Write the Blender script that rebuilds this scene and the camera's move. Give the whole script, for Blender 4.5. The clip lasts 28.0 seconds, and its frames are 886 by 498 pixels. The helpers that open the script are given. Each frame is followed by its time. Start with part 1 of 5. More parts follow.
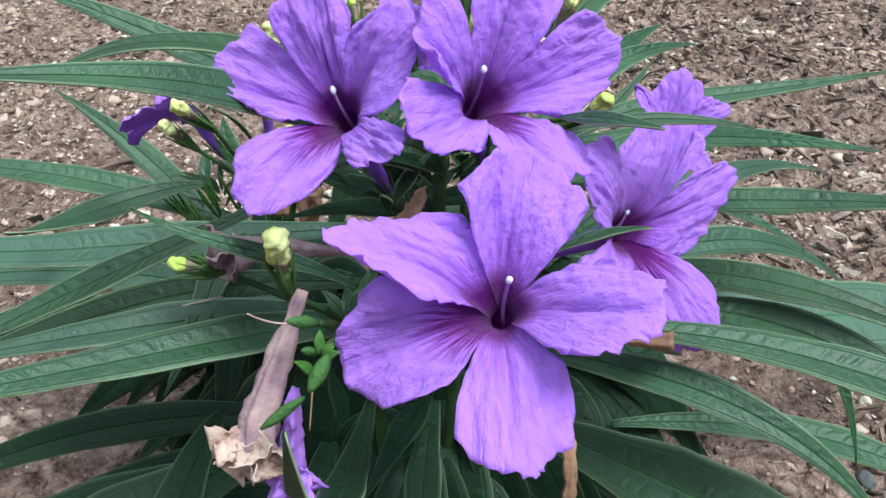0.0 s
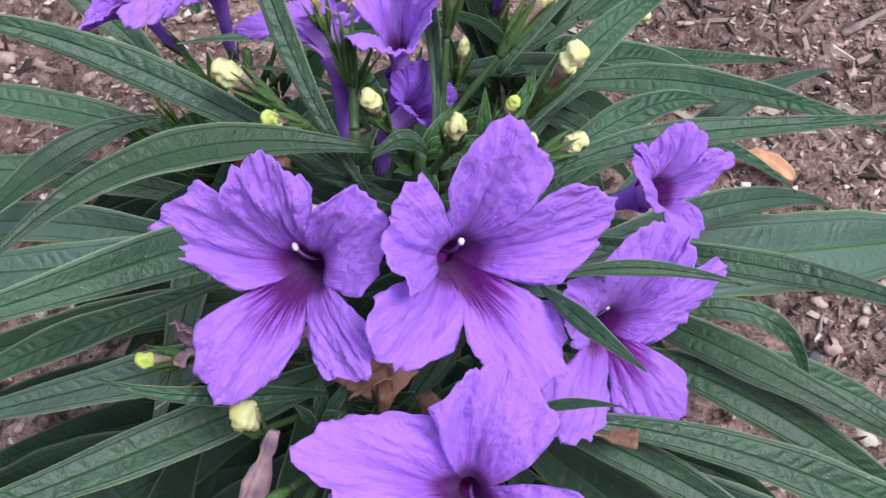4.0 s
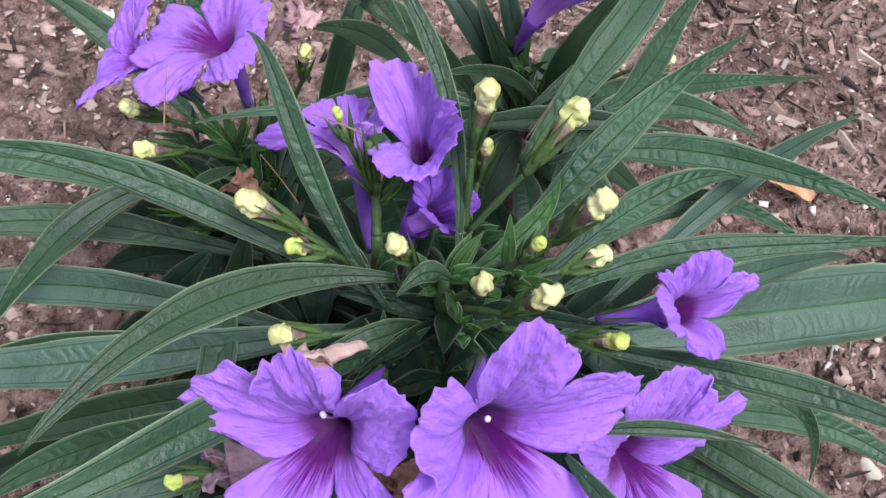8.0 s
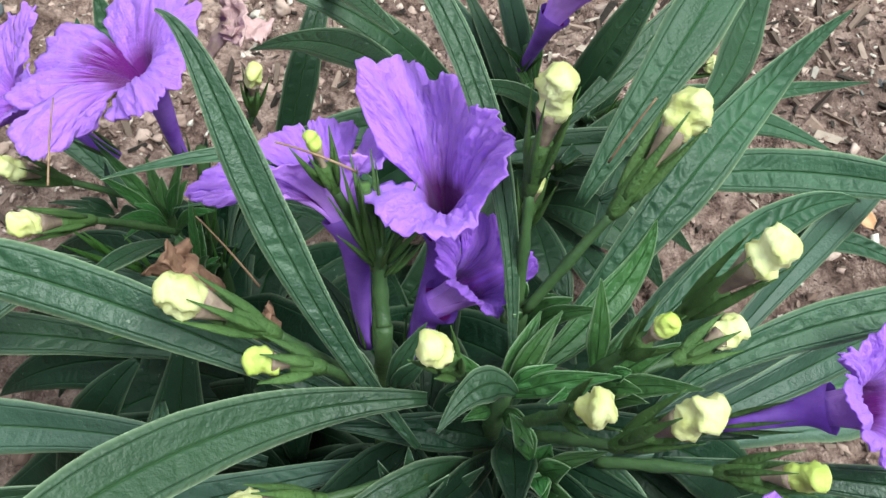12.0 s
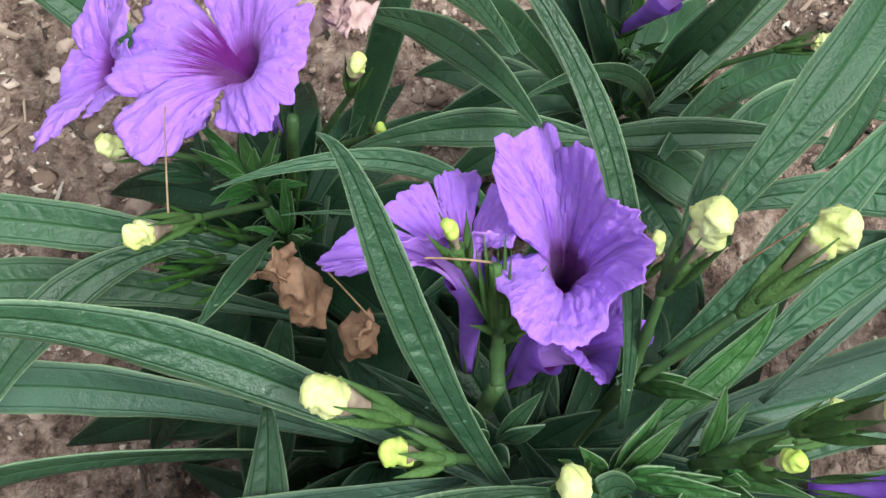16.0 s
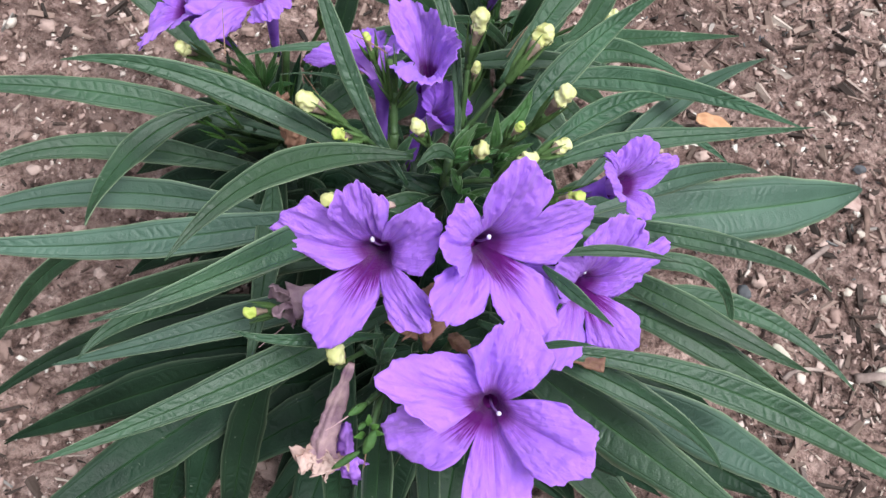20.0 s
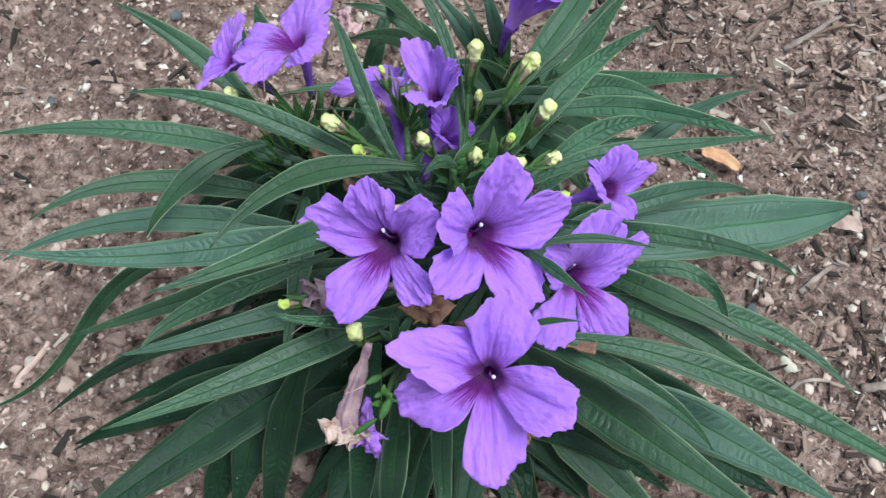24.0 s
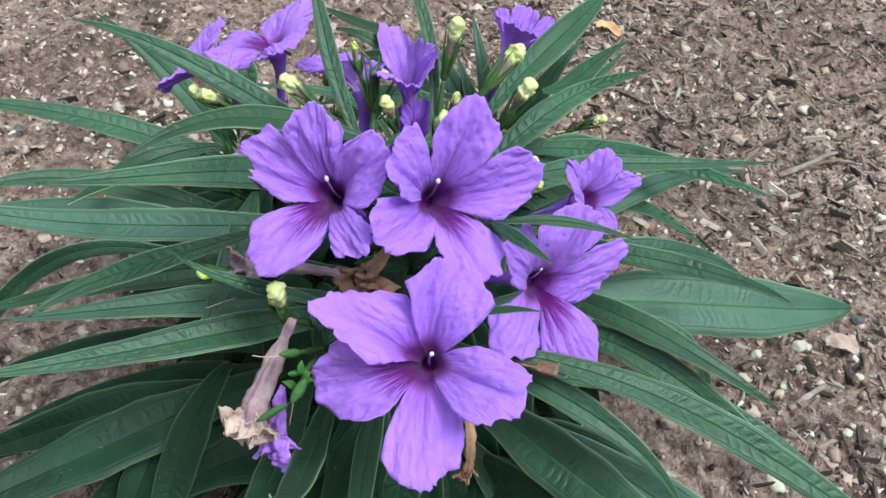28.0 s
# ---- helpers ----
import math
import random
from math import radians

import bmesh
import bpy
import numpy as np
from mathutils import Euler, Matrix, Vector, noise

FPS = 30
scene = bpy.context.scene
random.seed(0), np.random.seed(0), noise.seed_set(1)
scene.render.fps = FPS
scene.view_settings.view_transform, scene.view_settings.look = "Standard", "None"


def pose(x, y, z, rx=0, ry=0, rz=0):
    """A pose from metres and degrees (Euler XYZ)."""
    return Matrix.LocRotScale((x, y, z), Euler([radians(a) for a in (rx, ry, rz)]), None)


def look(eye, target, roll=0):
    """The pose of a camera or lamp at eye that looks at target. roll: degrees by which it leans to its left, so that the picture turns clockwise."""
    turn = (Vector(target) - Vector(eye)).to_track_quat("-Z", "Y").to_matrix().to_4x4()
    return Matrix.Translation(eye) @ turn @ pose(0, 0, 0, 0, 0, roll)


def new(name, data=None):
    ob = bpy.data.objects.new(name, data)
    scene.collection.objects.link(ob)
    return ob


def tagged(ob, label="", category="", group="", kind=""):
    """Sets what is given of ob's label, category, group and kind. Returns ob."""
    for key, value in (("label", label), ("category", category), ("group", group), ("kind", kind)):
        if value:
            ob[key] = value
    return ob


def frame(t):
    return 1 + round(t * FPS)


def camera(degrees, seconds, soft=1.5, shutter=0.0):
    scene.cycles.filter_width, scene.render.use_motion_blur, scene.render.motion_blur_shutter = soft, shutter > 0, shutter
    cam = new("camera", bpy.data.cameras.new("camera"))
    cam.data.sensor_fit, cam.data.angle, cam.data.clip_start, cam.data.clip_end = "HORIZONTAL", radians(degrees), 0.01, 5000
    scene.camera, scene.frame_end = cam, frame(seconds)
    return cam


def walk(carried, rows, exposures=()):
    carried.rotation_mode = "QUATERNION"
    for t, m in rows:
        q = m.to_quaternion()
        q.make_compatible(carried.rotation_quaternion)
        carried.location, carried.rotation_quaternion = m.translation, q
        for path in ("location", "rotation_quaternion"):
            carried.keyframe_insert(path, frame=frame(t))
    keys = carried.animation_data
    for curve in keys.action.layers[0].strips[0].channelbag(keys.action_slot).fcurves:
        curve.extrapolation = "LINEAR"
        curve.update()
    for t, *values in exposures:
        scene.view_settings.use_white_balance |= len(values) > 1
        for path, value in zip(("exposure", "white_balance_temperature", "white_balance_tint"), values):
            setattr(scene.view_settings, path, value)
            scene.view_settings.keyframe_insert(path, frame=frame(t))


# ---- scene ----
cam = camera(53.7, 28.0)
METRES, EYE, TILT, LEAN, TURN = 0.65, 0.232, -34.3, -1.2, 0.0
ROWS = [
    (0.0, 0.0, 0.0, 0.0, 0.0, 0.0, 0.0),
    (0.5, -0.0029, 0.0072, 0.0203, 0.57, -1.86, -0.68),
    (1.0, -0.0011, 0.0128, 0.0441, 1.27, -5.7, -1.62),
    (1.5, 0.0029, 0.016, 0.0857, 1.54, -11.26, -2.43),
    (2.0, -0.0088, 0.0315, 0.1106, 1.71, -15.88, -3.03),
    (2.5, -0.0103, 0.0399, 0.117, 1.13, -18.14, -2.5),
    (3.0, -0.0092, 0.0454, 0.1233, -0.64, -20.05, -1.39),
    (3.5, -0.0048, 0.0434, 0.1287, -1.11, -22.6, -1.45),
    (5.5, 0.0203, 0.0387, 0.1547, 2.32, -28.91, -0.68),
    (6.0, 0.0207, 0.0375, 0.1541, 2.63, -31.1, -0.59),
    (6.5, 0.0194, 0.0397, 0.159, 2.33, -31.35, -0.61),
    (7.0, 0.0106, 0.0439, 0.1705, 1.71, -30.03, -0.83),
    (7.5, 0.0022, 0.0507, 0.1815, 0.88, -29.47, -1.49),
    (8.0, -0.0046, 0.0707, 0.195, -0.0, -30.27, -1.81),
    (8.5, -0.0184, 0.0873, 0.2097, -0.62, -31.04, -1.27),
    (9.0, -0.0259, 0.1029, 0.2227, -1.53, -32.93, -0.67),
    (9.5, -0.0297, 0.1218, 0.2272, -2.9, -35.68, 0.1),
    (10.0, -0.0368, 0.1387, 0.2261, -3.21, -38.11, 0.0),
    (10.5, -0.037, 0.1553, 0.2084, -2.79, -37.54, -0.27),
    (11.0, -0.0286, 0.1641, 0.1883, -3.3, -32.93, 0.37),
    (11.5, -0.0212, 0.1606, 0.1607, -4.18, -29.12, 0.87),
    (12.0, -0.0209, 0.1625, 0.1507, -4.54, -26.54, 0.83),
    (12.5, -0.0262, 0.174, 0.155, -4.32, -26.06, 0.19),
    (13.0, -0.0404, 0.1895, 0.1659, -3.72, -27.83, -1.01),
    (13.5, -0.0516, 0.2051, 0.1839, -3.16, -31.38, -2.42),
    (15.5, -0.0496, 0.2036, 0.2055, -1.35, -39.66, -2.76),
    (16.0, -0.0423, 0.1902, 0.1957, -1.49, -37.95, -1.58),
    (16.5, -0.0355, 0.1547, 0.1874, -2.24, -36.41, 0.07),
    (17.0, -0.0313, 0.1215, 0.1845, -2.78, -35.22, 1.43),
    (17.5, -0.0287, 0.0912, 0.1821, -3.32, -33.9, 1.67),
    (18.0, -0.0126, 0.0691, 0.1851, -3.76, -32.72, 1.41),
    (18.5, -0.0146, 0.0321, 0.1894, -3.08, -31.15, 0.31),
    (19.0, -0.026, 0.0003, 0.1883, -1.93, -30.21, -1.86),
    (19.5, -0.0281, -0.0257, 0.1921, -1.84, -30.21, -2.93),
    (20.0, -0.0267, -0.0334, 0.2029, -3.05, -30.38, -2.54),
    (20.5, -0.0185, -0.0531, 0.2208, -3.52, -30.68, -2.65),
    (21.0, -0.0048, -0.0646, 0.2343, -2.86, -30.63, -2.37),
    (21.5, -0.0103, -0.0721, 0.2392, -1.34, -30.62, -2.21),
    (22.0, -0.0117, -0.0759, 0.2423, -0.17, -31.03, -2.03),
    (22.5, -0.0141, -0.078, 0.2439, 0.04, -31.03, -1.78),
    (24.5, -0.002, -0.105, 0.1781, -0.07, -22.97, 0.91),
    (25.0, 0.0026, -0.1047, 0.1617, 1.26, -20.91, 0.54),
    (25.5, 0.0076, -0.1019, 0.1461, 2.34, -18.31, -0.02),
    (26.0, 0.0128, -0.1023, 0.1331, 2.85, -15.84, -1.32),
    (26.5, 0.0123, -0.1012, 0.1149, 2.98, -14.17, -3.72),
    (27.0, 0.0128, -0.0973, 0.1068, 2.27, -12.87, -5.22),
    (27.5, 0.0146, -0.0907, 0.1032, 1.41, -12.09, -5.76),
    (28.0, 0.0133, -0.0816, 0.0956, 1.01, -12.79, -6.39),
]
walk(cam, [(t, pose(0, 0, EYE, TILT, LEAN, TURN) @ pose(METRES * x, METRES * y, METRES * z, 90 + pitch, roll, yaw)) for t, x, y, z, yaw, pitch, roll in ROWS],
     [(0, 0.10, 5750, -12), (1, -0.04, 5750, -6), (2.5, -0.18, 5860, 2), (4, -0.16, 5850, 12), (6, -0.12, 5800, 19), (7, -0.05, 5800, 20), (8.2, -0.08, 5920, 8), (9.2, 0.0, 5900, -5), (10.2, 0.22, 5980, -9), (11, 0.23, 5950, -10), (13, 0.14, 6050, -9), (16, 0.20, 6150, -12), (17, 0.20, 6180, 4), (18.2, 0.15, 6270, 1), (20, 0.04, 6050, 5), (21.2, -0.20, 5720, -5), (22.5, -0.17, 5680, -7), (25, -0.08, 5620, -9), (28, 0.0, 5640, -15)])

# ---- sky and sun: a bright overcast day ----
world = bpy.data.worlds.new("world")
scene.world = world
world.use_nodes = True
wn = world.node_tree.nodes
sky = wn.new("ShaderNodeTexSky")
sky.sky_type, sky.sun_disc = "NISHITA", False
sky.sun_elevation, sky.sun_rotation = radians(64), radians(118)
sky.air_density, sky.dust_density, sky.ozone_density = 1.0, 4.0, 1.0
soft_sky = wn.new("ShaderNodeMix")
soft_sky.data_type, soft_sky.blend_type = "RGBA", "MIX"
soft_sky.inputs[0].default_value = 0.9
soft_sky.inputs[7].default_value = (7.0, 7.1, 7.3, 1)
world.node_tree.links.new(sky.outputs[0], soft_sky.inputs[6])
way = wn.new("ShaderNodeTexCoord")
height = wn.new("ShaderNodeSeparateXYZ")
cloud = wn.new("ShaderNodeValToRGB")
cloud.color_ramp.interpolation = "EASE"
cloud.color_ramp.elements[0].position, cloud.color_ramp.elements[0].color = 0.10, (0.7, 0.72, 0.75, 1)
cloud.color_ramp.elements[1].position, cloud.color_ramp.elements[1].color = 0.95, (13.0, 13.1, 13.4, 1)
world.node_tree.links.new(way.outputs["Generated"], height.inputs[0])
world.node_tree.links.new(height.outputs[2], cloud.inputs[0])
world.node_tree.links.new(cloud.outputs[0], soft_sky.inputs[7])
world.node_tree.links.new(soft_sky.outputs[2], wn["Background"].inputs[0])
wn["Background"].inputs[1].default_value = 0.132
sun = new("sun", bpy.data.lights.new("sun", "SUN"))
sun.data.energy, sun.data.angle, sun.data.color = 4.2, radians(24), (1.0, 0.97, 0.92)
sun.matrix_world = look((0.56, -0.20, 1.42), (0, 0.17, 0))


# ---- materials ----
def shader(name, rough=0.6, spec=0.4):
    mat = bpy.data.materials.new(name)
    mat.use_nodes = True
    nt = mat.node_tree
    b = nt.nodes["Principled BSDF"]
    b.inputs["Roughness"].default_value = rough
    b.inputs["Specular IOR Level"].default_value = spec
    return mat, nt, b


def node(nt, kind, **values):
    n = nt.nodes.new(kind)
    for k, v in values.items():
        n.inputs[k.replace("_", " ")].default_value = v
    return n


def link(nt, a, b):
    nt.links.new(a, b)


def mathn(nt, op, a, b=None, c=None, clamp=False):
    n = nt.nodes.new("ShaderNodeMath")
    n.operation, n.use_clamp = op, clamp
    for i, v in enumerate((a, b, c)):
        if v is None:
            continue
        if isinstance(v, (int, float)):
            n.inputs[i].default_value = v
        else:
            link(nt, v, n.inputs[i])
    return n.outputs[0]


def ramp(nt, fac, stops):
    n = nt.nodes.new("ShaderNodeValToRGB")
    els = n.color_ramp.elements
    while len(els) < len(stops):
        els.new(0.5)
    for e, (p, c) in zip(els, stops):
        e.position, e.color = p, (*c, 1)
    link(nt, fac, n.inputs[0])
    return n.outputs[0]


def mix(nt, fac, a, b, blend="MIX"):
    n = nt.nodes.new("ShaderNodeMix")
    n.data_type, n.blend_type = "RGBA", blend
    for i, v in ((0, fac), (6, a), (7, b)):
        if isinstance(v, (int, float)):
            n.inputs[i].default_value = v
        elif isinstance(v, tuple):
            n.inputs[i].default_value = (*v, 1)
        else:
            link(nt, v, n.inputs[i])
    return n.outputs[2]


def noise_tex(nt, scale, detail=4, vec=None, rough=0.6):
    n = node(nt, "ShaderNodeTexNoise", Scale=scale, Detail=detail, Roughness=rough)
    if vec is None:
        vec = nt.nodes.new("ShaderNodeTexCoord").outputs["Object"]
    link(nt, vec, n.inputs["Vector"])
    return n.outputs[0]


def bump(nt, b, height, strength, distance):
    n = node(nt, "ShaderNodeBump", Strength=strength, Distance=distance)
    link(nt, height, n.inputs["Height"])
    link(nt, n.outputs[0], b.inputs["Normal"])


def uv_axes(nt):
    tc = nt.nodes.new("ShaderNodeTexCoord")
    sep = nt.nodes.new("ShaderNodeSeparateXYZ")
    link(nt, tc.outputs["UV"], sep.inputs[0])
    return tc.outputs["UV"], sep.outputs[0], sep.outputs[1]


def translucent(nt, b, colour, amount):
    t = nt.nodes.new("ShaderNodeBsdfTranslucent")
    link(nt, colour, t.inputs[0])
    m = nt.nodes.new("ShaderNodeMixShader")
    m.inputs[0].default_value = amount
    out = nt.nodes["Material Output"]
    link(nt, b.outputs[0], m.inputs[1])
    link(nt, t.outputs[0], m.inputs[2])
    link(nt, m.outputs[0], out.inputs[0])


def leaf_material(name, dark, light, quilt, gloss=0.5, lines=1.0):
    """u runs along the blade in metres, v across it from 0 to 1, the midrib at a half."""
    mat, nt, b = shader(name, 0.45, gloss)
    uv, u, v = uv_axes(nt)
    side = mathn(nt, "MULTIPLY", mathn(nt, "ABSOLUTE", mathn(nt, "SUBTRACT", v, 0.5)), 2.0)
    rand = nt.nodes.new("ShaderNodeObjectInfo").outputs["Random"]
    # bulges between side veins that leave the midrib at a slant, uneven along the blade
    slant = mathn(nt, "MULTIPLY", mathn(nt, "POWER", side, 1.5), 0.0022)
    half = mathn(nt, "MULTIPLY", mathn(nt, "GREATER_THAN", v, 0.5), 0.0019)
    phase = mathn(nt, "ADD", mathn(nt, "SUBTRACT", u, slant), half)
    wob = mathn(nt, "MULTIPLY", noise_tex(nt, 80, 2), 0.015)
    phase = mathn(nt, "MULTIPLY", mathn(nt, "ADD", phase, wob), 6.2832 / 0.0040)
    wave = mathn(nt, "MULTIPLY_ADD", mathn(nt, "COSINE", phase), 0.5, 0.5)
    patch = mathn(nt, "MULTIPLY_ADD", noise_tex(nt, 38, 2), 3.4, -0.95, True)
    window = mathn(nt, "MULTIPLY", mathn(nt, "MULTIPLY", mathn(nt, "SUBTRACT", 0.86, side, None, True), side), 5.4, None, True)
    wave = mathn(nt, "MULTIPLY", mathn(nt, "MULTIPLY", wave, patch), window)
    vein = mathn(nt, "POWER", wave, 8.0)
    rib = mathn(nt, "POWER", mathn(nt, "SUBTRACT", 1.0, side), 30.0)
    edge = mathn(nt, "POWER", side, 20.0)
    along = mathn(nt, "POWER", mathn(nt, "SUBTRACT", 1.0, mathn(nt, "ABSOLUTE", mathn(nt, "SUBTRACT", side, 0.74))), 60.0)
    big = noise_tex(nt, 45, 3)
    base = ramp(nt, big, ((0.3, dark), (0.7, light)))
    hue = nt.nodes.new("ShaderNodeHueSaturation")
    link(nt, base, hue.inputs["Color"])
    link(nt, mathn(nt, "MULTIPLY_ADD", rand, 0.022, 0.489), hue.inputs["Hue"])
    link(nt, mathn(nt, "MULTIPLY_ADD", rand, 0.5, 0.78), hue.inputs["Value"])
    col = mix(nt, mathn(nt, "MULTIPLY", rib, 0.62 * lines), hue.outputs[0], (0.11, 0.23, 0.09))
    col = mix(nt, mathn(nt, "MULTIPLY", vein, 0.05), col, (0.10, 0.19, 0.08))
    col = mix(nt, mathn(nt, "MULTIPLY", along, 0.20), col, (0.13, 0.22, 0.12))
    col = mix(nt, mathn(nt, "MULTIPLY", edge, 0.9 * lines), col, (0.34, 0.42, 0.27))
    specks = mathn(nt, "GREATER_THAN", noise_tex(nt, 650, 2), 0.735)
    col = mix(nt, mathn(nt, "MULTIPLY", specks, 0.35), col, (0.32, 0.36, 0.28))
    link(nt, col, b.inputs["Base Color"])
    fine = noise_tex(nt, 1400, 2)
    depth = mathn(nt, "MULTIPLY_ADD", rand, -1.5 * quilt, -1.0 * quilt)
    h = mathn(nt, "MULTIPLY_ADD", mathn(nt, "POWER", wave, 1.6), depth, mathn(nt, "MULTIPLY", fine, 0.22))
    h = mathn(nt, "MULTIPLY_ADD", rib, -0.6, h)
    h = mathn(nt, "MULTIPLY_ADD", along, -0.25, h)
    h = mathn(nt, "MULTIPLY_ADD", noise_tex(nt, 210, 3), 0.36, h)
    bump(nt, b, h, 0.9, 0.0010)
    link(nt, mathn(nt, "MULTIPLY_ADD", big, 0.3, 0.36), b.inputs["Roughness"])
    translucent(nt, b, mix(nt, 0.5, col, (0.10, 0.22, 0.03)), 0.07)
    return mat


LEAF = leaf_material("leaf_green", (0.0118, 0.036, 0.0152), (0.0315, 0.074, 0.0335), 0.13)
LEAF_QUILTED = leaf_material("leaf_quilted_green", (0.0175, 0.047, 0.0225), (0.042, 0.092, 0.048), 0.26, 0.36)
LEAF_PALE = leaf_material("leaf_pale_green", (0.032, 0.070, 0.047), (0.058, 0.112, 0.078), 0.12)

# low and inner leaves: darker green, shade between leaves put into the colour
LEAF_SHADED = leaf_material("leaf_shaded_green", (0.005, 0.016, 0.008), (0.013, 0.036, 0.017), 0.12, 0.22, 0.4)
LEAF_YOUNG = leaf_material("leaf_young_green", (0.026, 0.078, 0.018), (0.056, 0.135, 0.034), 0.2)


def petal_material(name, outer, inner, throat, marks):
    """u runs from the throat (0) to the margin (1), v across from 0 to 1."""
    mat, nt, b = shader(name, 0.62, 0.25)
    uv, u, v = uv_axes(nt)
    side = mathn(nt, "MULTIPLY", mathn(nt, "ABSOLUTE", mathn(nt, "SUBTRACT", v, 0.5)), 2.0)
    rand = nt.nodes.new("ShaderNodeObjectInfo").outputs["Random"]
    map_ = node(nt, "ShaderNodeMapping", Scale=(0.5, 8.5, 1.0))
    link(nt, uv, map_.inputs[0])
    off = nt.nodes.new("ShaderNodeCombineXYZ")
    link(nt, mathn(nt, "MULTIPLY", rand, 50.0), off.inputs[0])
    link(nt, off.outputs[0], map_.inputs[1])
    streak = noise_tex(nt, 3.0, 3, map_.outputs[0])
    fold = noise_tex(nt, 260, 4)
    col = ramp(nt, u, ((0.0, throat), (0.08 + 0.08 * marks, throat), (0.20 + 0.12 * marks, inner), (0.5, outer)))
    pale = mathn(nt, "MULTIPLY_ADD", fold, 0.9, -0.28, True)
    col = mix(nt, mathn(nt, "MULTIPLY", mathn(nt, "MULTIPLY", pale, u), 0.28), col, (0.66, 0.41, 0.97))
    vis = mathn(nt, "SUBTRACT", 2.05, mathn(nt, "MULTIPLY", u, 3.5), None, True)
    lines = mathn(nt, "MULTIPLY", mathn(nt, "MULTIPLY_ADD", streak, 12.0, -5.25, True), vis, None, True)
    col = mix(nt, mathn(nt, "MULTIPLY", lines, marks), col, (0.185, 0.004, 0.240))
    mid = mathn(nt, "POWER", mathn(nt, "SUBTRACT", 1.0, side), 26.0)
    mid = mathn(nt, "MULTIPLY", mid, mathn(nt, "SUBTRACT", 1.15, u, None, True))
    col = mix(nt, mathn(nt, "MULTIPLY", mid, 0.6), col, (0.22, 0.045, 0.50))
    link(nt, col, b.inputs["Base Color"])
    vmap = node(nt, "ShaderNodeMapping", Scale=(3.4, 17.0, 1.0))
    link(nt, uv, vmap.inputs[0])
    veins = noise_tex(nt, 2.2, 3, vmap.outputs[0])
    crinkle = mathn(nt, "ABSOLUTE", mathn(nt, "SUBTRACT", noise_tex(nt, 430, 4), 0.5))
    h = mathn(nt, "MULTIPLY_ADD", veins, 0.9, mathn(nt, "MULTIPLY", noise_tex(nt, 620, 5), 1.0))
    h = mathn(nt, "MULTIPLY_ADD", crinkle, -1.1, h)
    bump(nt, b, h, 0.75, 0.0011)
    b.inputs["Sheen Weight"].default_value = 0.15
    translucent(nt, b, col, 0.45)
    return mat


PETAL = petal_material("petal_violet", (0.605, 0.278, 0.98), (0.592, 0.235, 0.95), (0.21, 0.010, 0.28), 0.25)
PETAL_LIP = petal_material("petal_violet_streaked", (0.600, 0.270, 0.97), (0.545, 0.175, 0.88), (0.175, 0.005, 0.225), 1.0)
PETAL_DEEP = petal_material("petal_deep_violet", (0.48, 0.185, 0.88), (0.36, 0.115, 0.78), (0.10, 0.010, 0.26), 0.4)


def plain(name, c1, c2, scale, rough, relief, size, tr=0.0):
    mat, nt, b = shader(name, rough, 0.35)
    n = noise_tex(nt, scale, 5)
    rand = nt.nodes.new("ShaderNodeObjectInfo").outputs["Random"]
    col = ramp(nt, n, ((0.32, c1), (0.68, c2)))
    hue = nt.nodes.new("ShaderNodeHueSaturation")
    link(nt, col, hue.inputs["Color"])
    link(nt, mathn(nt, "MULTIPLY_ADD", rand, 0.3, 0.86), hue.inputs["Value"])
    link(nt, hue.outputs[0], b.inputs["Base Color"])
    bump(nt, b, noise_tex(nt, size, 4), relief, 0.001)
    if tr:
        translucent(nt, b, hue.outputs[0], tr)
    return mat


PETAL_BACK = plain("petal_back", (0.42, 0.17, 0.78), (0.55, 0.26, 0.88), 130, 0.65, 0.6, 420, 0.2)
THROAT = plain("throat_purple", (0.16, 0.007, 0.19), (0.23, 0.014, 0.27), 300, 0.7, 0.3, 600)
TUBE = plain("corolla_tube", (0.20, 0.06, 0.55), (0.34, 0.15, 0.72), 150, 0.6, 0.3, 500, 0.15)
BUD = plain("bud_yellow", (0.58, 0.58, 0.19), (0.76, 0.74, 0.42), 240, 0.6, 0.4, 500, 0.15)
BUD_GREEN = plain("bud_greenish", (0.42, 0.52, 0.09), (0.62, 0.66, 0.20), 240, 0.6, 0.4, 500, 0.1)
NECK = plain("bud_neck", (0.17, 0.105, 0.105), (0.38, 0.29, 0.21), 300, 0.6, 0.3, 600, 0.15)
CALYX = plain("calyx_green", (0.043, 0.088, 0.022), (0.086, 0.150, 0.042), 220, 0.62, 0.5, 1900, 0.12)
BRACT = plain("bract_green", (0.050, 0.13, 0.024), (0.095, 0.20, 0.042), 180, 0.5, 0.35, 800, 0.15)
STEM = plain("stem_green", (0.030, 0.060, 0.021), (0.060, 0.106, 0.038), 160, 0.5, 0.3, 700)
CAPSULE = plain("capsule_green", (0.042, 0.105, 0.026), (0.085, 0.170, 0.045), 260, 0.6, 0.7, 1200, 0.1)
DRY = plain("dry_petal", (0.42, 0.26, 0.23), (0.62, 0.45, 0.41), 160, 0.8, 0.7, 500, 0.15)
DRY_ROSE = plain("dry_rose_petal", (0.44, 0.25, 0.27), (0.66, 0.45, 0.46), 160, 0.8, 0.7, 500, 0.2)
DRY_VIOLET = plain("dry_violet_petal", (0.20, 0.11, 0.17), (0.42, 0.29, 0.31), 160, 0.8, 0.7, 500, 0.1)
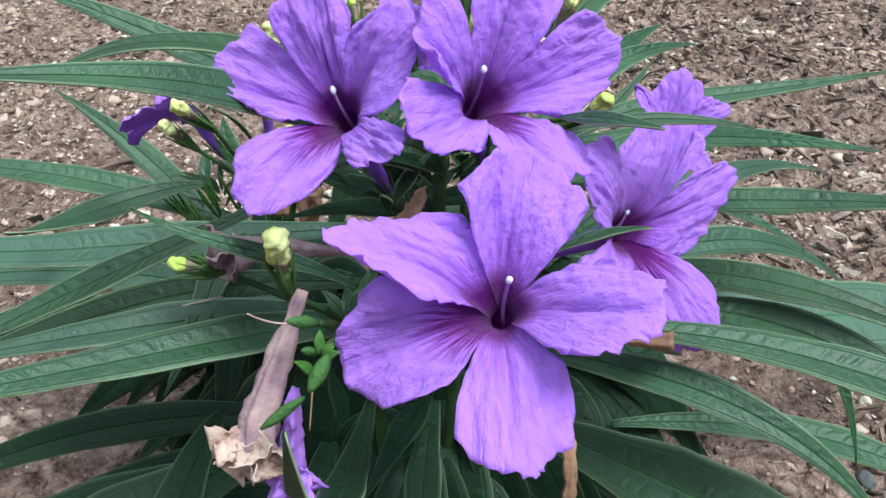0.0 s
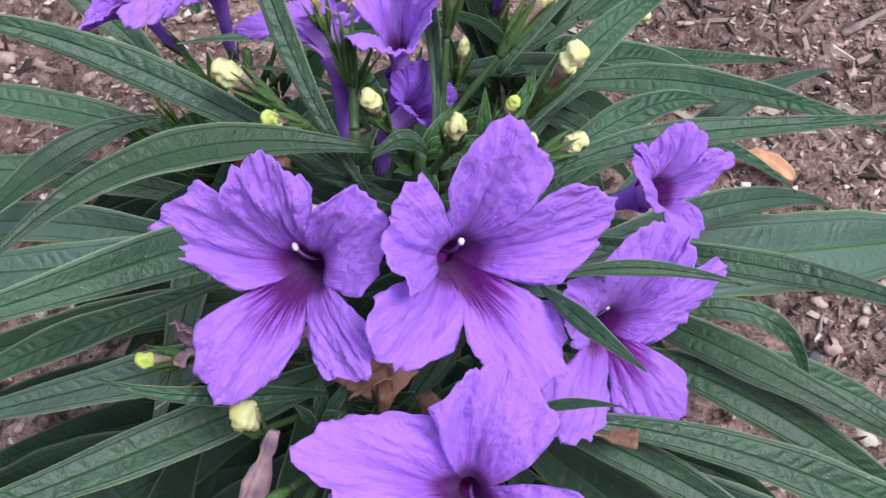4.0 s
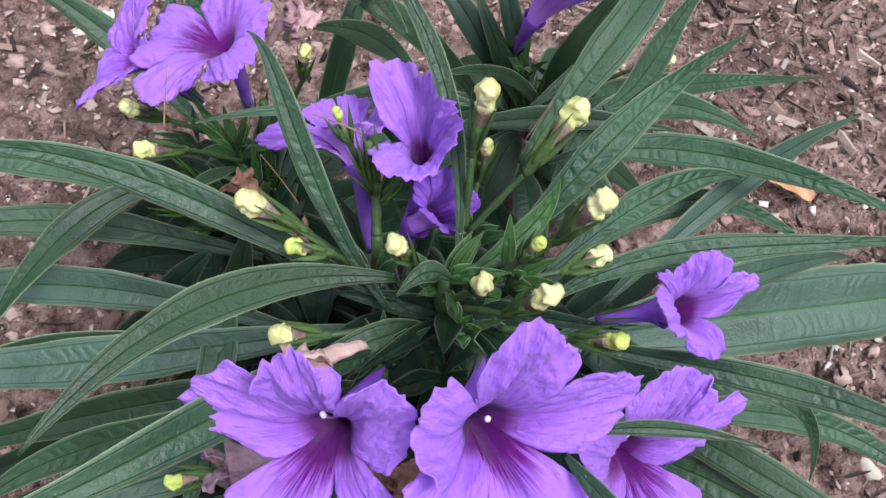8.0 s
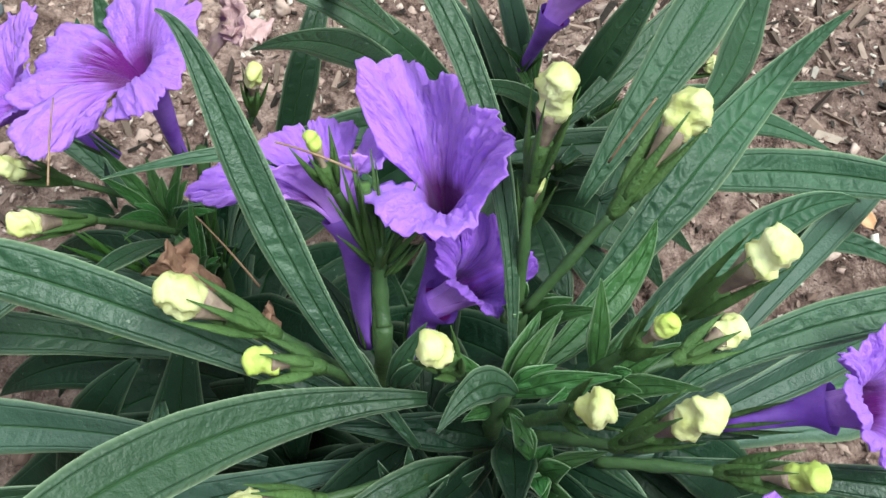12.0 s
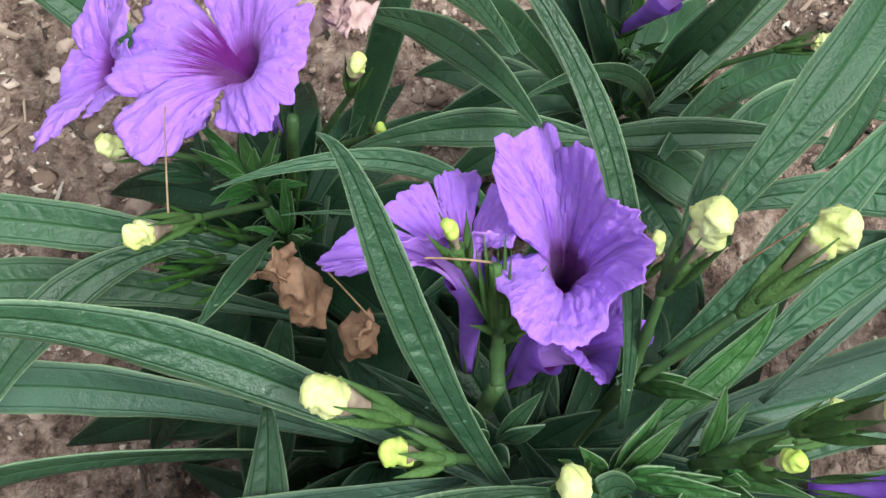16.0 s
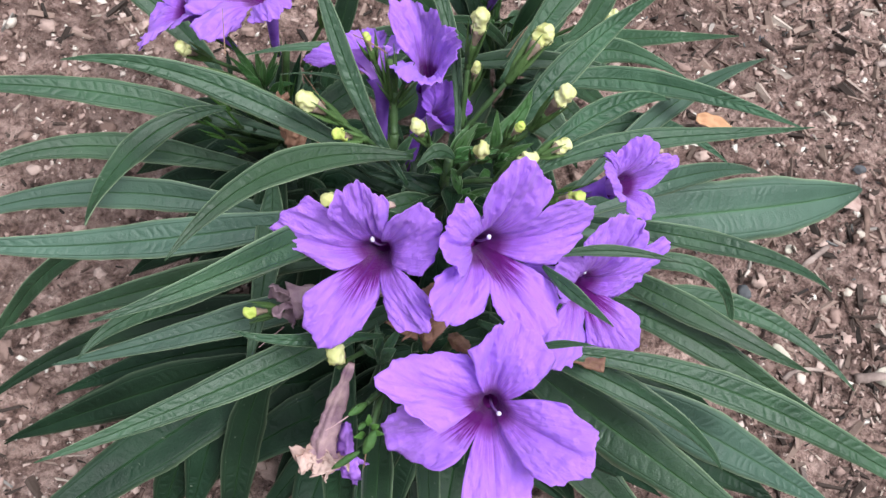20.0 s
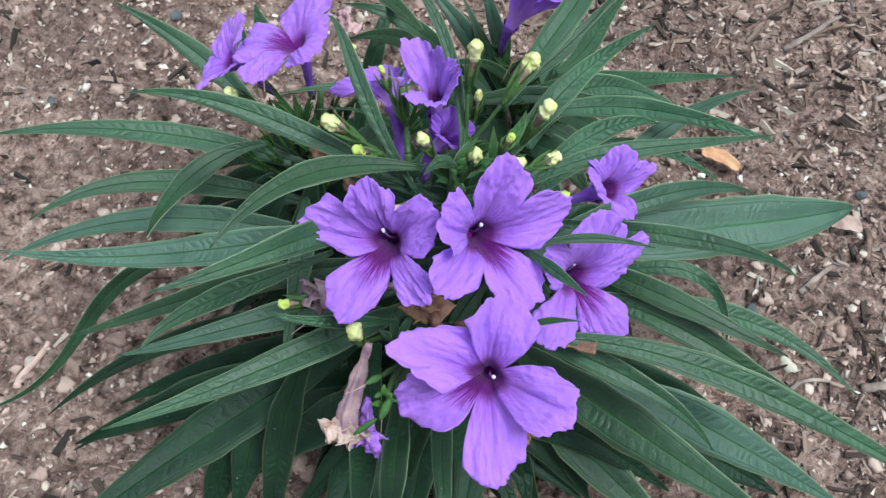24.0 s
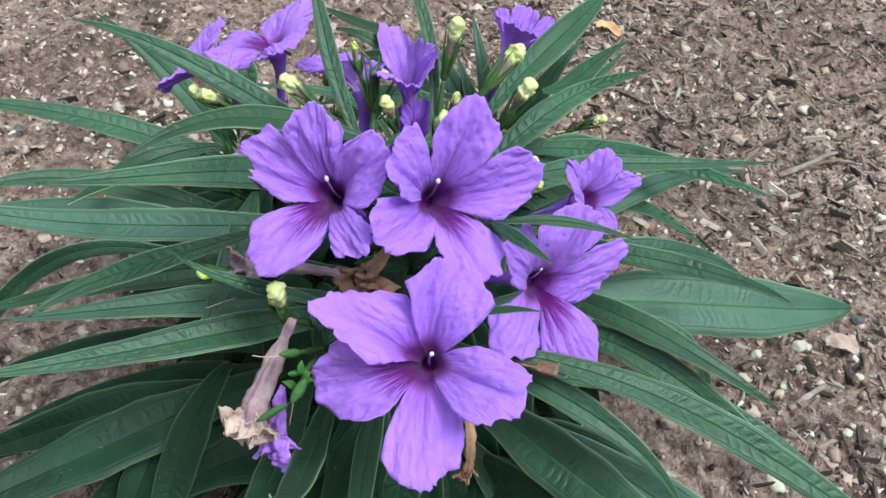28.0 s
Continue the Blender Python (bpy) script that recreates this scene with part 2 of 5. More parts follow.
DRY_PINK = plain("dry_pink_tube", (0.24, 0.13, 0.20), (0.50, 0.33, 0.34), 200, 0.75, 0.6, 600, 0.1)
BROWN = plain("dry_brown", (0.15, 0.075, 0.050), (0.36, 0.20, 0.135), 180, 0.75, 0.6, 500)
WHITE = plain("stigma_white", (0.64, 0.56, 0.72), (0.78, 0.72, 0.84), 300, 0.5, 0.2, 900)
STYLE = plain("style_pale", (0.24, 0.09, 0.36), (0.38, 0.20, 0.50), 300, 0.6, 0.2, 900)
FILAMENT = plain("filament", (0.22, 0.12, 0.08), (0.40, 0.25, 0.16), 300, 0.6, 0.2, 900)
ORANGE = plain("orange_leaf", (0.34, 0.16, 0.08), (0.56, 0.32, 0.19), 60, 0.7, 0.5, 300)
BARK = plain("bark", (0.045, 0.026, 0.022), (0.22, 0.140, 0.115), 120, 0.85, 0.8, 300)
BARK_GREY = plain("grey_wood", (0.15, 0.105, 0.095), (0.40, 0.305, 0.275), 90, 0.85, 0.8, 260)
STONE = plain("stone", (0.34, 0.29, 0.24), (0.62, 0.55, 0.47), 70, 0.75, 0.6, 200)
STONE_WHITE = plain("white_stone", (0.38, 0.31, 0.26), (0.58, 0.49, 0.43), 60, 0.7, 0.6, 180)
STONE_DARK = plain("dark_stone", (0.05, 0.05, 0.06), (0.14, 0.14, 0.15), 60, 0.7, 0.6, 180)


def soil_material():
    mat, nt, b = shader("soil", 0.9, 0.2)
    big = noise_tex(nt, 9, 4)
    fine = noise_tex(nt, 130, 6, None, 0.7)
    col = ramp(nt, fine, ((0.34, (0.040, 0.025, 0.022)), (0.46, (0.335, 0.206, 0.180)), (0.64, (0.80, 0.550, 0.490))))
    mid = noise_tex(nt, 38, 5, None, 0.7)
    col = mix(nt, mathn(nt, "MULTIPLY_ADD", mid, 3.0, -1.35, True), col, mix(nt, 0.6, col, (0.05, 0.035, 0.028)))
    col = mix(nt, mathn(nt, "MULTIPLY_ADD", big, 3.4, -1.30, True), col, mix(nt, 0.62, col, (0.105, 0.064, 0.056)))
    bare = mathn(nt, "MULTIPLY_ADD", noise_tex(nt, 22, 4), 4.5, -2.55, True)
    col = mix(nt, mathn(nt, "MULTIPLY", bare, 0.6), col, (0.60, 0.405, 0.368))
    link(nt, col, b.inputs["Base Color"])
    h = mathn(nt, "MULTIPLY_ADD", noise_tex(nt, 60, 6), 2.2, mathn(nt, "MULTIPLY", noise_tex(nt, 380, 5), 1.4))
    bump(nt, b, h, 1.0, 0.007)
    return mat


def litter_material(name, stops):
    mat, nt, b = shader(name, 0.85, 0.2)
    isl = nt.nodes.new("ShaderNodeNewGeometry").outputs["Random Per Island"]
    col = ramp(nt, isl, stops)
    col = mix(nt, mathn(nt, "MULTIPLY", noise_tex(nt, 330, 4), 0.32), col, (0.05, 0.034, 0.028))
    link(nt, col, b.inputs["Base Color"])
    bump(nt, b, noise_tex(nt, 500, 4), 0.7, 0.001)
    return mat


SOIL = soil_material()
CHIPS = litter_material("bark_chips", ((0.0, (0.022, 0.018, 0.017)), (0.38, (0.070, 0.048, 0.042)), (0.55, (0.21, 0.145, 0.122)), (0.86, (0.33, 0.228, 0.195)), (0.97, (0.56, 0.455, 0.40)), (1.0, (0.10, 0.11, 0.12))))
CLODS = litter_material("soil_clods", ((0.0, (0.16, 0.098, 0.082)), (0.4, (0.38, 0.252, 0.222)), (0.9, (0.56, 0.405, 0.362)), (1.0, (0.70, 0.60, 0.54))))
CRUMBS = litter_material("soil_crumbs", ((0.0, (0.10, 0.062, 0.052)), (0.35, (0.40, 0.266, 0.238)), (0.88, (0.60, 0.445, 0.402)), (1.0, (0.86, 0.77, 0.71))))


# ---- mesh helpers ----
def link_mesh(name, verts, faces, mat, parent=None, uvs=None, label=""):
    me = bpy.data.meshes.new(name)
    me.from_pydata([tuple(v) for v in verts], [], faces)
    me.materials.append(mat)
    me.polygons.foreach_set("use_smooth", [True] * len(me.polygons))
    if uvs is not None:
        layer = me.uv_layers.new(name="UVMap")
        idx = np.empty(len(me.loops), dtype=np.int32)
        me.loops.foreach_get("vertex_index", idx)
        layer.data.foreach_set("uv", np.asarray(uvs, dtype=np.float32)[idx].ravel())
    me.update()
    ob = new(name, me)
    if parent is not None:
        ob.parent = parent
    if label:
        ob["label"] = label
    return ob


def sheet(name, P, uv, thick, mat, parent, label="", under=None):
    """A closed thin shell from a grid of points P[i, j]."""
    P = np.asarray(P, float)
    nu, nv = P.shape[:2]
    du = np.gradient(P, axis=0)
    dv = np.gradient(P, axis=1)
    N = np.cross(du, dv)
    N /= np.linalg.norm(N, axis=2, keepdims=True) + 1e-12
    top = (P + N * thick / 2).reshape(-1, 3)
    low = (P - N * thick / 2).reshape(-1, 3)
    n = nu * nv
    faces = []
    for i in range(nu - 1):
        for j in range(nv - 1):
            a, b2, c, d = i * nv + j, i * nv + j + 1, (i + 1) * nv + j + 1, (i + 1) * nv + j
            faces.append((a, d, c, b2))
            faces.append((a + n, b2 + n, c + n, d + n))
    ring = [j for j in range(nv)] + [i * nv + nv - 1 for i in range(1, nu)]
    ring += [(nu - 1) * nv + j for j in range(nv - 2, -1, -1)] + [i * nv for i in range(nu - 2, 0, -1)]
    for a, b2 in zip(ring, ring[1:] + ring[:1]):
        faces.append((a, b2, b2 + n, a + n))
    uv2 = np.asarray(uv, float).reshape(-1, 2)
    ob = link_mesh(name, np.vstack([top, low]), faces, mat, parent, np.vstack([uv2, uv2]), label)
    if under is not None:
        ob.data.materials.append(under)
        quads = 2 * (nu - 1) * (nv - 1)
        ob.data.polygons.foreach_set("material_index", [1 if k < quads and k % 2 else 0 for k in range(len(faces))])
    return ob


def bezier(ctrl, s):
    ctrl = np.asarray(ctrl, float)
    n = len(ctrl) - 1
    s = np.asarray(s, float)[:, None]
    return sum(math.comb(n, k) * (1 - s) ** (n - k) * s ** k * ctrl[k] for k in range(n + 1))


def unit(v):
    v = np.asarray(v, float)
    return v / (np.linalg.norm(v, axis=-1, keepdims=True) + 1e-12)


def rnoise(p, scale, seed=0.0):
    return noise.noise(Vector((p[0] * scale + seed, p[1] * scale - seed, p[2] * scale + 0.5 * seed)))


def tube(name, path, radii, mat, parent, sides=8, label="", ridges=0.0, crumple=0.0, seed=0.0, open_start=False, squash=0.0, fine=260):
    """A closed round tube along the points of path."""
    path = np.asarray(path, float)
    T = unit(np.gradient(path, axis=0))
    ref = np.array([0.3, 0.2, 0.93]) if abs(T[0][2]) < 0.9 else np.array([1.0, 0.1, 0.0])
    verts, faces = [], []
    A = unit(np.cross(T[0], ref))
    for k, (p, r) in enumerate(zip(path, radii)):
        A = unit(A - T[k] * np.dot(A, T[k]))
        B = np.cross(T[k], A)
        for j in range(sides):
            a = 2 * math.pi * j / sides
            d = A * math.cos(a) + B * math.sin(a)
            rr = r * (1 + ridges * math.cos(5 * a))
            if crumple:
                rr *= 1 + crumple * (rnoise(p + d * r, fine, seed) + 0.6 * rnoise(p + d * r, fine * 2.3, seed + 9))
            verts.append(p + A * math.cos(a) * rr + B * math.sin(a) * rr * (1 - squash))
    for k in range(len(path) - 1):
        for j in range(sides):
            a, b2 = k * sides + j, k * sides + (j + 1) % sides
            faces.append((a, b2, b2 + sides, a + sides))
    verts += [path[0], path[-1]]
    n, last = len(verts), (len(path) - 1) * sides
    for j in range(sides):
        if not open_start:
            faces.append((n - 2, (j + 1) % sides, j))
        faces.append((n - 1, last + j, last + (j + 1) % sides))
    return link_mesh(name, verts, faces, mat, parent, None, label)


def thing(name, at, label, category, group=""):
    ob = new(name)
    ob.location = at
    ob.empty_display_size = 0.01
    tagged(ob, label, category, group)
    return ob


def placed(ob):
    """Keep a child's mesh in world coordinates under its parent."""
    p = ob.parent
    m = Matrix.Translation(p.location) if p.type == "EMPTY" and p.parent is None else Matrix.Identity(4)
    ob.matrix_parent_inverse = m.inverted()
    return ob


# ---- ground ----
def ground_height(x, y):
    p = Vector((x * 7, y * 7, 0.3))
    return 0.006 * noise.noise(p) + 0.004 * noise.noise(p * 3.3) + 0.0042 * noise.noise(p * 9.1) + 0.0034 * noise.noise(p * 23.0) + 0.0012 * noise.noise(p * 40.0)


def graded(lo, hi, step, far):
    v = list(np.arange(lo, hi + step / 2, step))
    s = step
    up, down = [v[-1]], [v[0]]
    while up[-1] < far:
        s *= 1.35
        up.append(up[-1] + s)
        down.append(down[-1] - s)
    return down[:0:-1] + v + up[1:]


GX, GY = graded(-0.5, 0.5, 0.0028, 400), graded(-0.05, 0.75, 0.0028, 400)
gv = [(x, y, ground_height(x, y) if abs(x) < 3 and abs(y) < 3 else 0.0) for y in GY for x in GX]
gw = len(GX)
gf = [(j * gw + i, j * gw + i + 1, (j + 1) * gw + i + 1, (j + 1) * gw + i) for j in range(len(GY) - 1) for i in range(gw - 1)]
ground = link_mesh("ground", gv, gf, SOIL)
tagged(ground, "bare reddish-brown garden soil strewn with bark mulch", "soil", kind="structure")


def chip_shape(rng, l, w, h):
    """Eight corners of an uneven splinter."""
    pts = []
    for sx in (-1, 1):
        for sy in (-1, 1):
            for sz in (-1, 1):
                taper = 1 - 0.5 * rng.random() * (sx > 0)
                pts.append((sx * l / 2 * (0.6 + 0.55 * rng.random()), sy * w / 2 * taper * (0.45 + 0.7 * rng.random()), sz * h / 2 * (0.7 + 0.5 * rng.random())))
    return pts


BOX = ((0, 1, 3, 2), (4, 6, 7, 5), (0, 4, 5, 1), (2, 3, 7, 6), (0, 2, 6, 4), (1, 5, 7, 3))


def litter(name, count, seed, lo, hi, slim, mat, label, category, lean=1.0):
    rng = random.Random(seed)
    verts, faces = [], []
    while len(faces) < count * 6:
        x, y = rng.uniform(-0.62, 0.62), rng.uniform(-0.16, 1.0)
        if noise.noise(Vector((x * 6 + seed, y * 6, 2.0))) + lean * max(-0.3, min(0.35, 2.0 * (x - 0.04))) < rng.uniform(-0.55, 0.35):
            continue
        if math.hypot(x, y - 0.21) < 0.15 and rng.random() < 0.6:
            continue
        if math.hypot(x / 0.62, (y - 0.42) / 0.58) > rng.uniform(0.72, 1.0):
            continue
        l = lo * (hi / lo) ** (rng.random() ** 2.3)
        w, h = l * rng.uniform(*slim), l * rng.uniform(0.10, 0.28)
        m = Matrix.Translation((x, y, ground_height(x, y) + h * 0.25)) @ Euler((rng.gauss(0, 0.6), rng.gauss(0, 0.35), rng.uniform(0, 6.28))).to_matrix().to_4x4()
        k = len(verts)
        verts += [m @ Vector(p) for p in chip_shape(rng, l, w, h)]
        faces += [tuple(k + i for i in f) for f in BOX]
    ob = link_mesh(name, verts, faces, mat)
    ob.data.polygons.foreach_set("use_smooth", [mat is CRUMBS] * len(ob.data.polygons))
    return tagged(ob, label, category, kind="stuff")


litter("bark_mulch", 40000, 3, 0.0014, 0.0135, (0.07, 0.28), CHIPS, "brown and grey bark chips scattered over the soil", "mulch")
litter("bark_dust", 20000, 11, 0.0012, 0.0040, (0.2, 0.7), CHIPS, "fine dark bark crumbs between the larger chips", "mulch")
litter("soil_crumbs", 46000, 5, 0.0010, 0.0052, (0.6, 1.0), CRUMBS, "small crumbs of dry soil and grit on the ground", "soil crumbs", -0.3)


# rounded clods of soil
def clods(name, count, seed, lo, hi):
    rng = random.Random(seed)
    bm = bmesh.new()
    bmesh.ops.create_icosphere(bm, subdivisions=2, radius=1.0)
    ball = np.array([v.co[:] for v in bm.verts])
    tris = np.array([[v.index for v in f.verts] for f in bm.faces])
    bm.free()
    shapes = []
    for k in range(12):
        f = np.array([1 + 0.75 * noise.noise(Vector(p) * 1.2 + Vector((k * 7.0, 0, 0))) + 0.55 * noise.noise(Vector(p) * 2.9 + Vector((0, k * 5.0, 0))) for p in ball])
        shapes.append(ball * f[:, None])
    verts, faces = [], []
    for k in range(count):
        x, y = rng.uniform(-0.45, 0.50), rng.uniform(-0.08, 0.75)
        if noise.noise(Vector((x * 9, y * 9, 4.0))) < rng.uniform(-0.5, 0.35):
            continue
        r = lo * (hi / lo) ** (rng.random() ** 2.6)
        a = rng.uniform(0, 6.28)
        q = shapes[k % 12] * (r, r * rng.uniform(0.65, 1.0), r * rng.uniform(0.45, 0.75))
        turn = np.array([[math.cos(a), math.sin(a), 0], [-math.sin(a), math.cos(a), 0], [0, 0, 1]])
        faces.append(tris + len(verts) * len(ball))
        verts.append(q @ turn + (x, y, ground_height(x, y) + r * 0.1))
    ob = link_mesh(name, np.vstack(verts), np.vstack(faces).tolist(), CLODS)
    return tagged(ob, "rounded crumbling clods of reddish-brown soil", "soil clods", kind="stuff")


clods("soil_clods", 9500, 21, 0.0010, 0.0046)


# ---- the plants ----
plant = thing("flowering_plant", (0.0, 0.165, 0.0), "low violet-flowered plant with long dark green lance-shaped leaves on bare soil", "plant", "flowering plants")
plant_left = thing("flowering_plant", (-0.055, 0.25, 0.0), "violet-flowered stem clump behind the main plant with yellow buds", "plant", "flowering plants")
plant_back = thing("flowering_plant", (0.035, 0.29, 0.0), "small clump with one violet flower and narrow upright leaves", "plant", "flowering plants")
FACE = np.array([0.0, -0.45, 0.9])


def leaf(parent, ctrl, width, mat=LEAF, roll=0.0, fold=0.30, wave=0.05, blunt=0.0, label=""):
    nu, nv = 34, 11
    s = np.linspace(0, 1, nu)
    C = bezier(ctrl, s)
    T = unit(np.gradient(C, axis=0))
    length = np.concatenate([[0], np.cumsum(np.linalg.norm(np.diff(C, axis=0), axis=1))])
    rng = random.Random(round(sum(abs(c) for p in ctrl for c in p) * 1e5))
    ph = rng.uniform(0, 6.28)
    S = unit(np.cross(T, FACE))
    N = np.cross(S, T)
    a = radians(roll) + radians(8) * np.sin(s * 3 + ph)
    S2 = S * np.cos(a)[:, None] + N * np.sin(a)[:, None]
    N2 = np.cross(S2, T)
    prof = np.minimum(1.0, (s / 0.42 + 0.12)) ** 0.8 * np.clip((1 - s) / (0.5 - 0.3 * blunt), 0, 1) ** (0.85 - 0.35 * blunt)
    prof = np.maximum(prof, 0.03)
    prof *= 1 / prof.max()
    P = np.zeros((nu, nv, 3))
    uv = np.zeros((nu, nv, 2))
    for j in range(nv):
        v = -1 + 2 * j / (nv - 1)
        w = prof * width / 2 * v
        ripple = wave * width * v * v * np.sin(length / 0.011 + ph + 1.3 * (v > 0)) * prof
        up = fold * width / 2 * prof * (abs(v) ** 1.2) - 0.10 * width * prof * abs(v) ** 4 + ripple
        jag = 1 + 0.025 * abs(v) ** 6 * np.sin(length / 0.0031 + 2 * ph)
        P[:, j] = C + S2 * (w * jag)[:, None] + N2 * up[:, None]
        uv[:, j, 0] = length
        uv[:, j, 1] = j / (nv - 1)
    return placed(sheet("leaf", P, uv, 0.0005, mat, parent, label))


def spline(points, v):
    """A smooth curve through the points, v from -1 at the first to 1 at the last."""
    p = np.asarray(points, float)
    k = len(p) - 1
    ext = np.vstack([2 * p[0] - p[1], p, 2 * p[-1] - p[-2]])
    x = (v + 1) / 2 * k
    i = min(k - 1, int(x))
    f = x - i
    a, b2, c, d = ext[i], ext[i + 1], ext[i + 2], ext[i + 3]
    return 0.5 * (2 * b2 + (c - a) * f + (2 * a - 5 * b2 + 4 * c - d) * f * f + (3 * b2 - a - 3 * c + d) * f ** 3)


def petal(parent, C, N, margin, sinus, seed, mat, arch=0.0022, ruffle=1.0, mouth=0.0034, part_at=0.40, crumple=1.0, bulge=0.17):
    """One lobe from the throat at C, facing N, out to its margin; sinus: midway between its margin and its two neighbours'."""
    nu, nv = 42, 35
    tip = spline(margin, 0.0)
    margin = [tip + (q - tip) * (1.08 if i in (0, len(margin) - 1) else 1.03) for i, q in enumerate(margin)]
    reach = np.linalg.norm(tip - C)
    scale = reach / 0.024
    off = random.Random(seed).uniform(0, 100)

    def flat(p):
        d = p - C
        return unit(d - N * np.dot(d, N))

    tip_way = flat(tip)
    dirs = [unit(flat(sinus[0]) - 0.10 * tip_way), tip_way, unit(flat(sinus[1]) - 0.10 * tip_way)]
    inner = [C + (sinus[0] - C) * part_at * 0.62 + N * arch * 0.7, C + (tip - C) * 0.30 + N * arch, C + (sinus[1] - C) * part_at * 0.62 + N * arch * 0.7]
    high = C + (tip - C) * 0.66 + N * (arch * 0.8 + 0.06 * np.dot(tip - C, N))
    sides_at = [C + (sinus[i] * 0.55 + margin[-i] * 0.45 - C) * (part_at + 0.24) + N * arch * 0.6 for i in (0, 1)]
    mids = [sides_at[0] + (sides_at[0] - high) * bulge, high, sides_at[1] + (sides_at[1] - high) * bulge]
    s = np.linspace(0, 1, nu) ** 0.92
    P = np.zeros((nu, nv, 3))
    uv = np.zeros((nu, nv, 2))
    for j in range(nv):
        v = -1 + 2 * j / (nv - 1)
        wl, wm, wr = v * (v - 1) / 2, 1 - v * v, v * (v + 1) / 2
        d = unit(wl * dirs[0] + wm * dirs[1] + wr * dirs[2])
        out = spline(margin, v)
        near = wl * inner[0] + wm * inner[1] + wr * inner[2]
        mid = wl * mids[0] + wm * mids[1] + wr * mids[2]
        corner = max(0.0, abs(v) - 0.72) / 0.28
        out = out + (mid - out) * (0.17 * corner ** 2.0)
        out = out + unit(out - mid) * scale * (0.0016 * noise.noise(Vector((v * 3.1 + off, 8.4, 1.1))) + 0.0006 * noise.noise(Vector((v * 9 + off, 3.3, off))) + 0.00045 * noise.noise(Vector((v * 14 + off, 7.3, off))))
        P[:, j] = bezier([C - N * 0.0065 + d * 0.0020, C - N * 0.0008 + d * mouth * 0.75, near, mid, out], s)
        uv[:, j, 1] = j / (nv - 1)
        uv[:, j, 0] = np.clip((np.linalg.norm(P[:, j] - C, axis=1) - 0.002) / (np.linalg.norm(out - C) - 0.002), 0, 1) * np.clip(s * 6.5 - 0.9, 0, 1)
    Q = np.cross(np.gradient(P, axis=0), np.gradient(P, axis=1))
    Q /= np.linalg.norm(Q, axis=2, keepdims=True) + 1e-12
    if np.dot(Q[nu // 2, nv // 2], N) < 0:
        P, uv, Q = P[:, ::-1].copy(), uv[:, ::-1].copy(), -Q[:, ::-1]
    for i, u in enumerate(s):
        soft_in = min(1.0, max(0.0, (u - 0.34 + 0.16 * (crumple - 1)) * 2.2))
        for j in range(nv):
            v = -1 + 2 * j / (nv - 1)
            fan = v * (0.35 + 0.65 * u)
            edge = max(u ** 7, 0.7 * abs(v) ** 7 * soft_in)
            wr = 0.0019 * soft_in * noise.noise(Vector((u * 2.3 + off, fan * 2.1, 1.7)))
            wr += 0.00090 * crumple * soft_in * noise.noise(Vector((u * 6.5 + off, fan * 8.5, 5.1)))
            wr += 0.00062 * crumple * soft_in * noise.noise(Vector((u * 16 + off, v * 15 + 3 * u, 9.1)))
            wr += 0.0011 * ruffle * edge * noise.noise(Vector((u * 3 + off, v * 5.5, 2.9)))
            wr -= 0.0015 * math.exp(-(v / 0.09) ** 2) * soft_in * (1.08 - u)
            wr += 0.0007 * (math.exp(-((abs(v) - 0.24) / 0.12) ** 2)) * soft_in * (1.05 - u)
            P[i, j] += Q[i, j] * wr * scale
    return placed(sheet("petal", P, uv, 0.00022, mat, parent, "", PETAL_BACK))


def sepals(parent, at, axis, length, spread, mat=CALYX, count=5, width=0.0016):
    """Narrow pointed sepals round a base; axis points towards the flower."""
    axis = unit(axis)
    A = unit(np.cross(axis, [0.31, 0.9, 0.2]))
    B = np.cross(axis, A)
    for k in range(count):
        a = 2 * math.pi * k / count + at[0] * 900
        o = A * math.cos(a) + B * math.sin(a)
        p = [np.asarray(at) + o * 0.0010, np.asarray(at) + axis * length * 0.5 + o * (0.0014 + spread * 0.4), np.asarray(at) + axis * length + o * (0.001 + spread)]
        s = np.linspace(0, 1, 9)
        path = bezier(p, s)
        placed(tube("sepal", path, width / 2 * np.maximum(0.08, np.minimum(1, (0.35 + 2 * s)) * (1 - s) ** 0.9), mat, parent, 8, squash=0.45))


